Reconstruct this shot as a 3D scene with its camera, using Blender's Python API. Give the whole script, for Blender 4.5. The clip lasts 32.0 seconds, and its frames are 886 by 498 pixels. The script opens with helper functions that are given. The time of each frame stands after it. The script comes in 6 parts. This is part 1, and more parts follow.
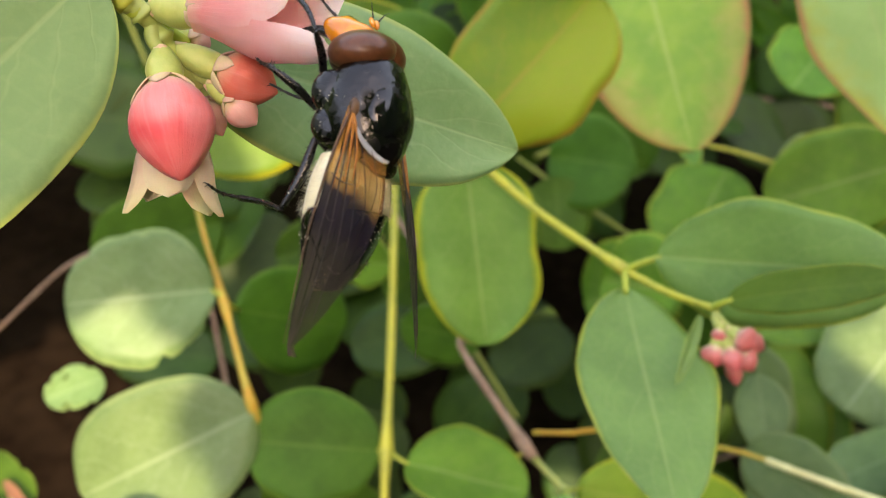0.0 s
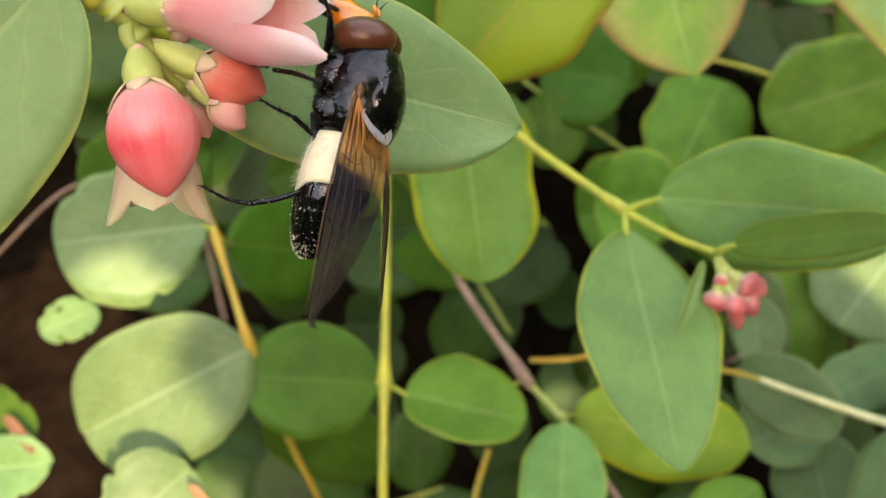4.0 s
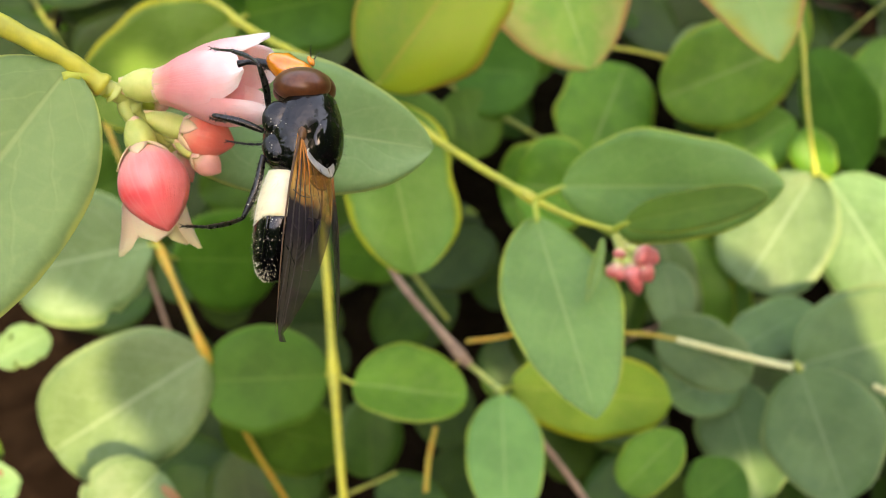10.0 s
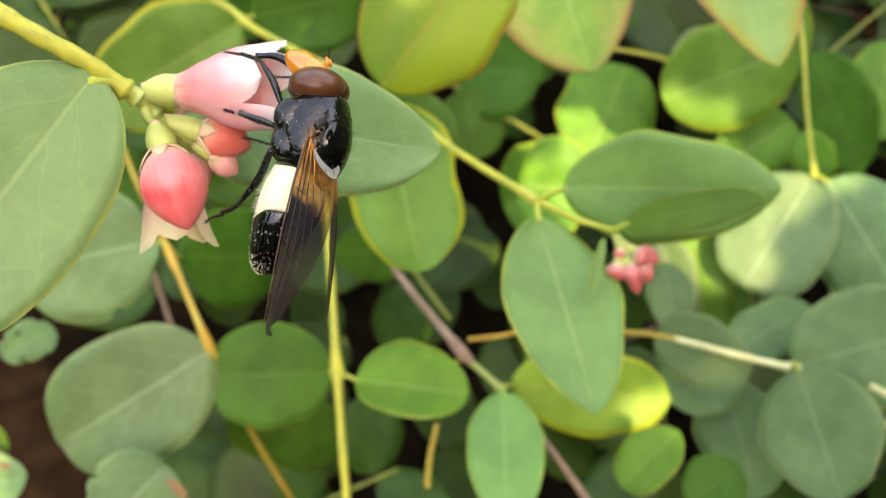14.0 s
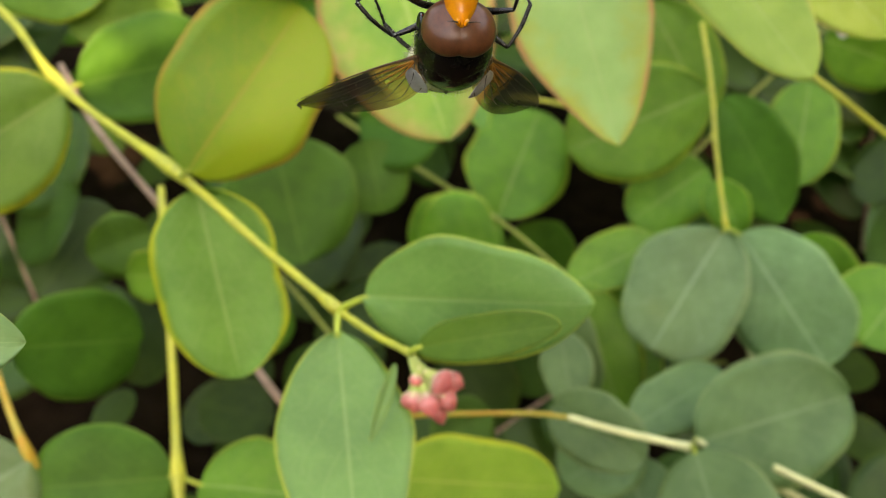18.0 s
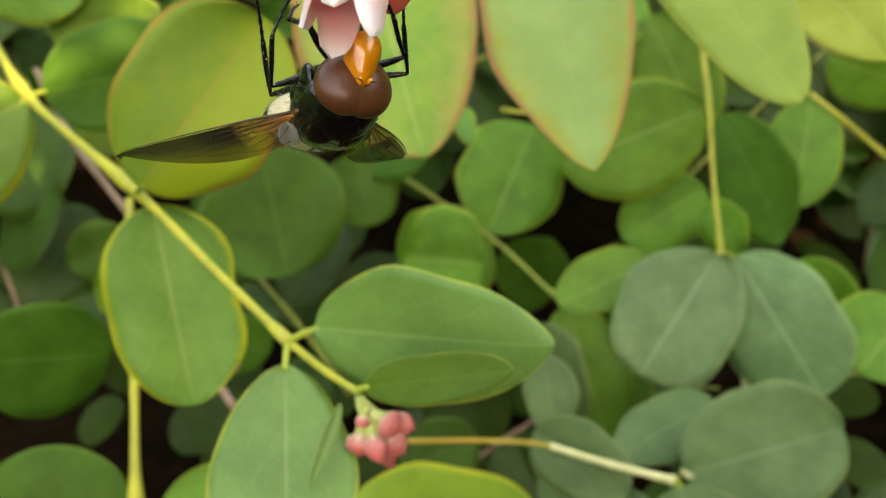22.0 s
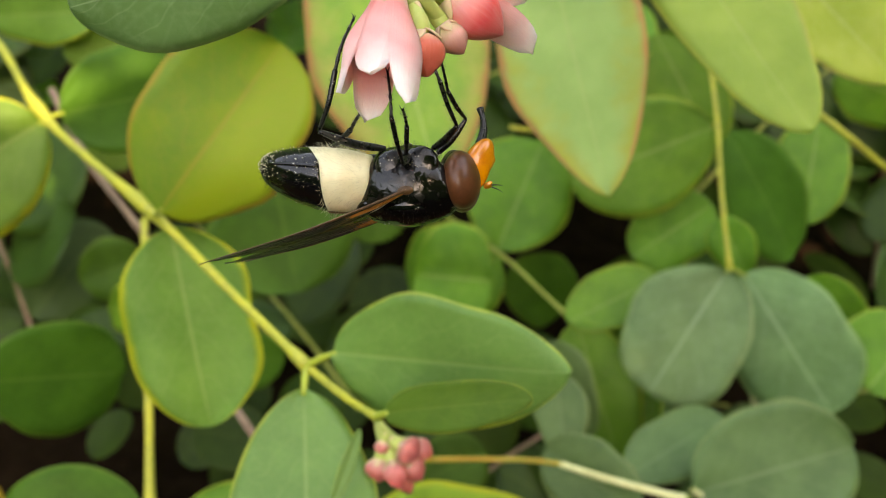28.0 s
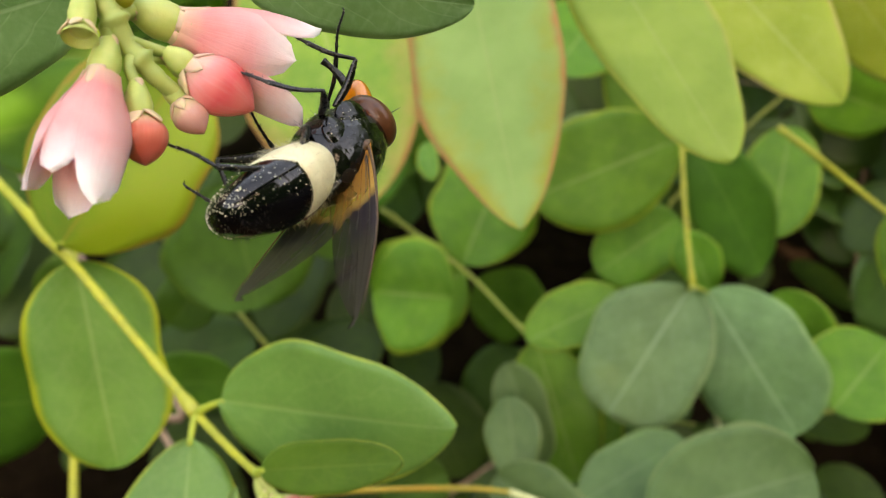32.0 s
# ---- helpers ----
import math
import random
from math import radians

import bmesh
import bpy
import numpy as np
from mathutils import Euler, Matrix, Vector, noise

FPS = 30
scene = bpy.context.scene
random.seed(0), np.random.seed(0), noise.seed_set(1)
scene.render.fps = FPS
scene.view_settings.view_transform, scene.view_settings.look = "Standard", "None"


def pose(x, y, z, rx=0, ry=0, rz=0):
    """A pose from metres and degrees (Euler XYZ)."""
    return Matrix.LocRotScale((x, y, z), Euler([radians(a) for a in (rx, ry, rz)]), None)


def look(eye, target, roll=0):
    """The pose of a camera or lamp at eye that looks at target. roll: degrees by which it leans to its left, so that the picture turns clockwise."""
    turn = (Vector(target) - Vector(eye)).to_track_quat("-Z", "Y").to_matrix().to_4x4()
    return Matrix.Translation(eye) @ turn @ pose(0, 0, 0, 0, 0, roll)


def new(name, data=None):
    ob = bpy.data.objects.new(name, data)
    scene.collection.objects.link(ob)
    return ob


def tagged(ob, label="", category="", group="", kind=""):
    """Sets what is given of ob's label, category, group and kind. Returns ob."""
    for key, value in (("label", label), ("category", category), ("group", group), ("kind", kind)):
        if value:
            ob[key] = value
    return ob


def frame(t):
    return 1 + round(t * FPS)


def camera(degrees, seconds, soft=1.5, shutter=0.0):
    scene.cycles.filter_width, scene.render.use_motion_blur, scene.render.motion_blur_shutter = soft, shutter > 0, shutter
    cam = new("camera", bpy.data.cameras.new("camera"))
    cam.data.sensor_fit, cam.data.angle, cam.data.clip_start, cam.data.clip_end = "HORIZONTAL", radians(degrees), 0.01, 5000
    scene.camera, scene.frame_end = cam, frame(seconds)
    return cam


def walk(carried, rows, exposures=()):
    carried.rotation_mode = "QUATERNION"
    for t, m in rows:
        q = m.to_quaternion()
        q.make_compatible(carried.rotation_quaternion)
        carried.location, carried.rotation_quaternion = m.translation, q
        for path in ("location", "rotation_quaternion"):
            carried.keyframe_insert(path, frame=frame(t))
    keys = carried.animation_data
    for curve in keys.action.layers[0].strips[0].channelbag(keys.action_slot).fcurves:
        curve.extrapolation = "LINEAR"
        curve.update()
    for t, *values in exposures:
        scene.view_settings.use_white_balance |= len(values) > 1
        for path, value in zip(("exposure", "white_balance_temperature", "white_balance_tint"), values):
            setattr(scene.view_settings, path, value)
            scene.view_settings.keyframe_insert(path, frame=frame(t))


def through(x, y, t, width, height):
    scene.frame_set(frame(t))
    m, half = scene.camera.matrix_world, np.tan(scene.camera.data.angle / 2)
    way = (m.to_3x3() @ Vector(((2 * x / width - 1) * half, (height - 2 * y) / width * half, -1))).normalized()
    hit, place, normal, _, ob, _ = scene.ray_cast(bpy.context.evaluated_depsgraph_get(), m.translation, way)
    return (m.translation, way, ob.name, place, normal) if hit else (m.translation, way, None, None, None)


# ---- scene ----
cam = camera(51.3, 32.0, soft=1.0)
cam.data.dof.use_dof, cam.data.dof.focus_distance, cam.data.dof.aperture_fstop = True, 0.0555, 64.0
METRES, EYE, TILT = 0.2, 0.45, -35  # the length that 1 stands for in the rows, the first eye's height, its tilt
ROWS = [
    (0, 0.0149, -0.0152, 0.0234, 1.09, -1.78, -0.21),
    (0.5, 0.0230, -0.0366, 0.0286, 1.08, -2.82, -0.28),
    (1, 0.0211, -0.0437, 0.0257, 1.13, -4.28, -0.37),
    (1.5, 0.0178, -0.0399, 0.0211, 1.14, -5.66, -0.42),
    (2, 0.0127, -0.0301, 0.0257, 1.19, -6.48, -0.38),
    (2.5, 0.0069, -0.0101, 0.0403, 1.26, -6.81, -0.28),
    (4.5, 0.0117, 0.0002, 0.0547, -0.17, -7.90, 1.58),
    (5, 0.0076, -0.0168, 0.0695, -0.99, -7.89, 2.38),
    (5.5, 0.0109, -0.0197, 0.0564, -1.86, -8.04, 2.98),
    (6, 0.0064, -0.0216, 0.0502, -2.37, -8.21, 3.26),
    (6.5, 0.0019, -0.0236, 0.0523, -2.81, -8.44, 3.83),
    (7, -0.0045, -0.0396, 0.0572, -3.43, -8.46, 4.30),
    (7.5, 0.0059, -0.0499, 0.0574, -4.16, -8.62, 4.81),
    (8, 0.0119, -0.0528, 0.0597, -4.41, -8.58, 5.11),
    (8.5, 0.0064, -0.0492, 0.0674, -4.42, -8.41, 5.21),
    (9, 0.0074, -0.0509, 0.0661, -4.42, -8.49, 5.20),
    (9.5, 0.0136, -0.0682, 0.0678, -4.41, -8.46, 5.25),
    (10, 0.0104, -0.0800, 0.0658, -4.39, -8.51, 5.28),
    (10.5, 0.0122, -0.0917, 0.0686, -4.41, -8.45, 5.30),
    (11, 0.0135, -0.0952, 0.0724, -4.43, -8.47, 5.17),
    (11.5, 0.0126, -0.0915, 0.0716, -4.32, -8.48, 4.96),
    (12, 0.0042, -0.0869, 0.0636, -4.29, -8.48, 4.89),
    (12.5, 0.0071, -0.0876, 0.0674, -4.26, -8.47, 5.00),
    (13, 0.0127, -0.0899, 0.0674, -4.24, -8.55, 4.88),
    (13.5, 0.0069, -0.0934, 0.0671, -4.23, -8.55, 4.81),
    (15.5, 0.0115, -0.0855, 0.0754, -4.77, -8.74, 5.66),
    (16, 0.0177, -0.0778, 0.0762, -4.87, -8.71, 5.62),
    (16.5, 0.0291, -0.0784, 0.0826, -5.09, -8.18, 5.68),
    (17, 0.0614, -0.0643, 0.0900, -5.14, -7.66, 5.82),
    (17.5, 0.1155, -0.0220, 0.0952, -5.49, -7.73, 6.05),
    (18, 0.1577, 0.0008, 0.1084, -5.78, -7.40, 6.07),
    (18.5, 0.1972, 0.0038, 0.1226, -6.38, -7.04, 6.32),
    (19, 0.2166, 0.0030, 0.1290, -6.67, -7.14, 6.38),
    (19.5, 0.2175, 0.0100, 0.1232, -6.61, -7.24, 6.17),
    (20, 0.2264, 0.0196, 0.1167, -6.49, -7.32, 5.98),
    (20.5, 0.2208, 0.0280, 0.1210, -6.22, -7.09, 5.94),
    (21, 0.2139, 0.0425, 0.1193, -6.01, -7.02, 5.69),
    (21.5, 0.2081, 0.0485, 0.1214, -5.61, -6.96, 5.36),
    (22, 0.1961, 0.0408, 0.1153, -5.16, -6.93, 4.93),
    (22.5, 0.1933, 0.0458, 0.1133, -5.03, -7.04, 4.88),
    (23, 0.1908, 0.0517, 0.1120, -4.98, -6.83, 4.82),
    (23.5, 0.1895, 0.0598, 0.1174, -4.88, -6.32, 4.87),
    (24, 0.1989, 0.0607, 0.1187, -4.99, -6.21, 5.03),
    (24.5, 0.1979, 0.0549, 0.1228, -5.01, -6.10, 5.06),
    (26.5, 0.1882, 0.0438, 0.1268, -4.94, -6.24, 4.92),
    (27, 0.1853, 0.0322, 0.1329, -4.91, -6.28, 4.85),
    (27.5, 0.1864, 0.0265, 0.1375, -4.83, -6.09, 4.84),
    (28, 0.1883, 0.0346, 0.1273, -4.87, -6.25, 4.93),
    (28.5, 0.2046, 0.0517, 0.1196, -5.02, -6.28, 5.01),
    (29, 0.2201, 0.0666, 0.1234, -5.14, -6.04, 5.04),
    (29.5, 0.2325, 0.0726, 0.1251, -5.09, -6.01, 5.11),
    (30, 0.2479, 0.0728, 0.1305, -5.16, -5.88, 5.18),
    (30.5, 0.2387, 0.0783, 0.1213, -4.97, -5.99, 5.03),
    (31, 0.2454, 0.0773, 0.1256, -4.91, -5.88, 5.30),
    (31.5, 0.2509, 0.0719, 0.1341, -4.73, -6.02, 5.16),
    (32, 0.2619, 0.0642, 0.1434, -4.75, -6.23, 5.19),
]
walk(cam, [(t, pose(0, 0, EYE, TILT, 0, 0) @ pose(METRES * x, METRES * y, METRES * z, 90 + pitch, roll, yaw)) for t, x, y, z, yaw, pitch, roll in ROWS], exposures=[(0,2.33,11000,24),(2.5,2.34,11000,24),(5,2.36,11000,24),(8,2.53,11000,24),(9,2.44,11000,24),(13,2.65,11000,23),(15.5,2.95,11000,23),(16.2,3.08,11200,22),(17,2.90,11900,21),(19,2.57,13400,19),(28,2.54,13600,19),(30,2.46,13600,19),(32,2.56,13600,20)])

# ---- light ----
world = bpy.data.worlds.new("sky")
scene.world = world
world.use_nodes = True
wn = world.node_tree.nodes
sky = wn.new("ShaderNodeTexSky")
sky.sky_type, sky.sun_disc = "NISHITA", False
SUN_ELEV, SUN_AZ = 38.9, 155.0  # degrees; azimuth clockwise from +y (away from the eye)
sky.sun_elevation, sky.sun_rotation = radians(SUN_ELEV), radians(SUN_AZ)
world.node_tree.links.new(sky.outputs[0], wn["Background"].inputs[0])
wn["Background"].inputs[1].default_value = 0.30
sun = new("sun", bpy.data.lights.new("sun", "SUN"))
sun.data.energy, sun.data.angle, sun.data.color = 1.85, radians(0.42), (1.0, 0.985, 0.96)
sun_way = Vector((math.sin(radians(SUN_AZ)) * math.cos(radians(SUN_ELEV)), math.cos(radians(SUN_AZ)) * math.cos(radians(SUN_ELEV)), math.sin(radians(SUN_ELEV))))
sun.matrix_world = look(sun_way * 3.0, (0, 0, 0))

CM = 0.01


# ---- materials ----
def material(name):
    m = bpy.data.materials.new(name)
    m.use_nodes = True
    m.node_tree.nodes.clear()
    return m, m.node_tree.nodes, m.node_tree.links


def node(nodes, kind, **values):
    n = nodes.new(kind)
    for key, value in values.items():
        n.inputs[key.replace("_", " ")].default_value = value
    return n


def calc(nodes, links, op, a, b=None, c=None, clamp=False):
    n = nodes.new("ShaderNodeMath")
    n.operation, n.use_clamp = op, clamp
    for i, v in enumerate((a, b, c)):
        if v is None:
            continue
        if isinstance(v, (int, float)):
            n.inputs[i].default_value = v
        else:
            links.new(v, n.inputs[i])
    return n.outputs[0]


def ramp(nodes, links, fac, lo, hi):
    n = nodes.new("ShaderNodeMapRange")
    n.interpolation_type = "SMOOTHSTEP"
    links.new(fac, n.inputs[0])
    n.inputs[1].default_value, n.inputs[2].default_value = lo, hi
    return n.outputs[0]


def blend(nodes, links, fac, a, b, mode="MIX"):
    n = nodes.new("ShaderNodeMix")
    n.data_type, n.blend_type = "RGBA", mode
    for slot, v in ((0, fac), (6, a), (7, b)):
        if isinstance(v, (int, float)):
            n.inputs[slot].default_value = v
        elif isinstance(v, tuple):
            n.inputs[slot].default_value = (*v[:3], 1)
        else:
            links.new(v, n.inputs[slot])
    return n.outputs[2]


def noise_fac(nodes, links, scale, detail=3.0, coords=None, rough=0.55):
    n = node(nodes, "ShaderNodeTexNoise", Scale=scale, Detail=detail, Roughness=rough)
    if coords is None:
        coords = nodes.new("ShaderNodeTexCoord").outputs["Object"]
    links.new(coords, n.inputs["Vector"])
    return n.outputs["Fac"]


def leaf_material(name, green, deep, rim, rim_from=0.90, blush=None, blush_much=0.0, lop=False, vein=(0.27, 0.38, 0.11), shine=0.46, through=0.32, gloss=0.24):
    """A leaf blade: midrib and side veins along its own length, a rim, patches, wax and fine relief."""
    m, nodes, links = material(name)
    uv = nodes.new("ShaderNodeUVMap")
    uv.uv_map = "UVMap"
    sep = nodes.new("ShaderNodeSeparateXYZ")
    links.new(uv.outputs[0], sep.inputs[0])
    u, v = sep.outputs[0], sep.outputs[1]
    across = calc(nodes, links, "ABSOLUTE", calc(nodes, links, "MULTIPLY_ADD", v, 2.0, -1.0))
    info = nodes.new("ShaderNodeObjectInfo")
    big = noise_fac(nodes, links, 90.0, 3.0)
    fine = noise_fac(nodes, links, 1400.0, 4.0)
    wob = noise_fac(nodes, links, 260.0, 2.0)
    base = blend(nodes, links, ramp(nodes, links, big, 0.35, 0.68), green, deep)
    base = blend(nodes, links, calc(nodes, links, "MULTIPLY", ramp(nodes, links, fine, 0.42, 0.75), 0.12), base, vein)
    if blush:
        sidewise = calc(nodes, links, "SUBTRACT", 1.0, v) if lop else across
        edge = calc(nodes, links, "ADD", calc(nodes, links, "MULTIPLY", sidewise, 0.75 if lop else 0.55), calc(nodes, links, "MULTIPLY", u, 0.25 if lop else 0.45))
        spread = calc(nodes, links, "ADD", edge, calc(nodes, links, "MULTIPLY_ADD", wob, 0.16 if lop else 0.5, -0.08 if lop else -0.25))
        base = blend(nodes, links, calc(nodes, links, "MULTIPLY", ramp(nodes, links, spread, 0.36 if lop else 0.45, 0.66 if lop else 0.95), blush_much), base, blush)
    jitter = calc(nodes, links, "MULTIPLY_ADD", wob, 0.06, -0.03)
    run = calc(nodes, links, "ADD", calc(nodes, links, "MULTIPLY_ADD", u, 6.5, jitter), calc(nodes, links, "MULTIPLY", across, -2.1))
    saw = calc(nodes, links, "ABSOLUTE", calc(nodes, links, "SUBTRACT", calc(nodes, links, "FRACT", calc(nodes, links, "ADD", run, calc(nodes, links, "MULTIPLY", wob, 0.8))), 0.5))
    side = calc(nodes, links, "SUBTRACT", 1.0, ramp(nodes, links, saw, 0.0, 0.07))
    side = calc(nodes, links, "MULTIPLY", side, calc(nodes, links, "SUBTRACT", 1.0, ramp(nodes, links, across, 0.55, 0.9)))
    mid = calc(nodes, links, "SUBTRACT", 1.0, ramp(nodes, links, calc(nodes, links, "ADD", across, calc(nodes, links, "MULTIPLY", u, 0.016)), 0.014, 0.055))
    veins = calc(nodes, links, "MAXIMUM", calc(nodes, links, "MULTIPLY", side, 0.15), calc(nodes, links, "MULTIPLY", mid, 0.42))
    base = blend(nodes, links, veins, base, vein)
    net = nodes.new("ShaderNodeTexVoronoi")
    net.feature = "DISTANCE_TO_EDGE"
    net.inputs["Scale"].default_value = 420.0
    links.new(nodes.new("ShaderNodeTexCoord").outputs["Object"], net.inputs["Vector"])
    netting = calc(nodes, links, "SUBTRACT", 1.0, ramp(nodes, links, net.outputs["Distance"], 0.0, 0.09))
    base = blend(nodes, links, calc(nodes, links, "MULTIPLY", netting, 0.07), base, vein)
    rimmed = calc(nodes, links, "ADD", across, calc(nodes, links, "MULTIPLY_ADD", wob, 0.12, -0.06))
    base = blend(nodes, links, calc(nodes, links, "MULTIPLY", ramp(nodes, links, rimmed, rim_from, 1.0), 0.75), base, rim)
    tone = nodes.new("ShaderNodeHueSaturation")
    links.new(base, tone.inputs["Color"])
    links.new(calc(nodes, links, "MULTIPLY_ADD", info.outputs["Random"], 0.03, 0.479), tone.inputs["Hue"])
    links.new(calc(nodes, links, "MULTIPLY_ADD", info.outputs["Random"], 0.3, 0.85), tone.inputs["Value"])
    p = node(nodes, "ShaderNodeBsdfPrincipled", Roughness=shine)
    p.inputs["Specular IOR Level"].default_value = gloss
    links.new(tone.outputs[0], p.inputs["Base Color"])
    links.new(calc(nodes, links, "MULTIPLY_ADD", fine, 0.22, shine - 0.08), p.inputs["Roughness"])
    bump = node(nodes, "ShaderNodeBump", Strength=0.35, Distance=0.0004)
    links.new(calc(nodes, links, "ADD", calc(nodes, links, "MULTIPLY", veins, -0.8), calc(nodes, links, "MULTIPLY", fine, 0.4)), bump.inputs["Height"])
    links.new(bump.outputs[0], p.inputs["Normal"])
    tr = nodes.new("ShaderNodeBsdfTranslucent")
    lit = nodes.new("ShaderNodeHueSaturation")
    lit.inputs["Saturation"].default_value, lit.inputs["Value"].default_value = 1.15, 1.5
    links.new(tone.outputs[0], lit.inputs["Color"])
    links.new(lit.outputs[0], tr.inputs["Color"])
    mix = nodes.new("ShaderNodeMixShader")
    mix.inputs[0].default_value = through
    links.new(p.outputs[0], mix.inputs[1])
    links.new(tr.outputs[0], mix.inputs[2])
    out = nodes.new("ShaderNodeOutputMaterial")
    links.new(mix.outputs[0], out.inputs[0])
    return m


def plain_material(name, colour, second, scale=600.0, rough=0.5, bump=0.3, gloss=0.3, depth=0.0003, stretch=None, coat=0.0, sub=0.0, through=0.0):
    """A surface of two mingled colours with grain and relief."""
    m, nodes, links = material(name)
    coords = nodes.new("ShaderNodeTexCoord").outputs["Object"]
    if stretch:
        mp = nodes.new("ShaderNodeMapping")
        mp.inputs["Scale"].default_value = stretch
        links.new(coords, mp.inputs[0])
        coords = mp.outputs[0]
    a = noise_fac(nodes, links, scale, 4.0, coords)
    b = noise_fac(nodes, links, scale * 0.17, 2.0, coords)
    both = calc(nodes, links, "MULTIPLY_ADD", a, 0.5, calc(nodes, links, "MULTIPLY", b, 0.5))
    col = blend(nodes, links, ramp(nodes, links, both, 0.38, 0.62), colour, second)
    p = node(nodes, "ShaderNodeBsdfPrincipled", Roughness=rough)
    p.inputs["Specular IOR Level"].default_value = gloss
    p.inputs["Coat Weight"].default_value = coat
    p.inputs["Coat Roughness"].default_value = 0.12
    links.new(col, p.inputs["Base Color"])
    if sub:
        p.inputs["Subsurface Weight"].default_value = sub
        p.inputs["Subsurface Radius"].default_value = (0.0012, 0.0006, 0.0005)
    bp = node(nodes, "ShaderNodeBump", Strength=bump, Distance=depth)
    links.new(a, bp.inputs["Height"])
    links.new(bp.outputs[0], p.inputs["Normal"])
    out = nodes.new("ShaderNodeOutputMaterial")
    if through:
        tr = nodes.new("ShaderNodeBsdfTranslucent")
        links.new(col, tr.inputs["Color"])
        mix = nodes.new("ShaderNodeMixShader")
        mix.inputs[0].default_value = through
        links.new(p.outputs[0], mix.inputs[1])
        links.new(tr.outputs[0], mix.inputs[2])
        links.new(mix.outputs[0], out.inputs[0])
    else:
        links.new(p.outputs[0], out.inputs[0])
    return m


def graded_material(name, stops, scale=700.0, rough=0.45, streak=0.25, sub=0.25, through=0.15, gloss=0.35, pale=0.35):
    """A petal or bud skin whose colours run from its base (u = 0) to its tip, with fine lengthwise streaks."""
    m, nodes, links = material(name)
    uv = nodes.new("ShaderNodeUVMap")
    uv.uv_map = "UVMap"
    sep = nodes.new("ShaderNodeSeparateXYZ")
    links.new(uv.outputs[0], sep.inputs[0])
    blot = noise_fac(nodes, links, 320.0, 3.0)
    fine = noise_fac(nodes, links, scale * 3, 4.0)
    cr = nodes.new("ShaderNodeValToRGB")
    while len(cr.color_ramp.elements) < len(stops):
        cr.color_ramp.elements.new(0.5)
    for e, (at, c) in zip(cr.color_ramp.elements, stops):
        e.position, e.color = at, (*c, 1)
    along = calc(nodes, links, "ADD", sep.outputs[0], calc(nodes, links, "MULTIPLY_ADD", blot, 0.5, -0.25))
    links.new(along, cr.inputs[0])
    st = nodes.new("ShaderNodeTexNoise")
    st.inputs["Scale"].default_value = 1.0
    mp = nodes.new("ShaderNodeMapping")
    mp.inputs["Scale"].default_value = (2.0, 38.0, 1.0)
    links.new(uv.outputs[0], mp.inputs[0])
    links.new(mp.outputs[0], st.inputs["Vector"])
    col = blend(nodes, links, calc(nodes, links, "MULTIPLY", ramp(nodes, links, st.outputs["Fac"], 0.45, 0.7), streak), cr.outputs[0], (0.86, 0.55, 0.52))
    col = blend(nodes, links, calc(nodes, links, "MULTIPLY", ramp(nodes, links, noise_fac(nodes, links, 230.0, 2.0), 0.5, 0.72), pale), col, (0.94, 0.66, 0.60))
    p = node(nodes, "ShaderNodeBsdfPrincipled", Roughness=rough)
    p.inputs["Specular IOR Level"].default_value = gloss
    p.inputs["Subsurface Weight"].default_value = sub
    p.inputs["Subsurface Radius"].default_value = (0.0012, 0.0006, 0.0005)
    links.new(col, p.inputs["Base Color"])
    bp = node(nodes, "ShaderNodeBump", Strength=0.3, Distance=0.00015)
    links.new(calc(nodes, links, "ADD", st.outputs["Fac"], fine), bp.inputs["Height"])
    links.new(bp.outputs[0], p.inputs["Normal"])
    out = nodes.new("ShaderNodeOutputMaterial")
    tr = nodes.new("ShaderNodeBsdfTranslucent")
    links.new(col, tr.inputs["Color"])
    mix = nodes.new("ShaderNodeMixShader")
    mix.inputs[0].default_value = through
    links.new(p.outputs[0], mix.inputs[1])
    links.new(tr.outputs[0], mix.inputs[2])
    links.new(mix.outputs[0], out.inputs[0])
    return m


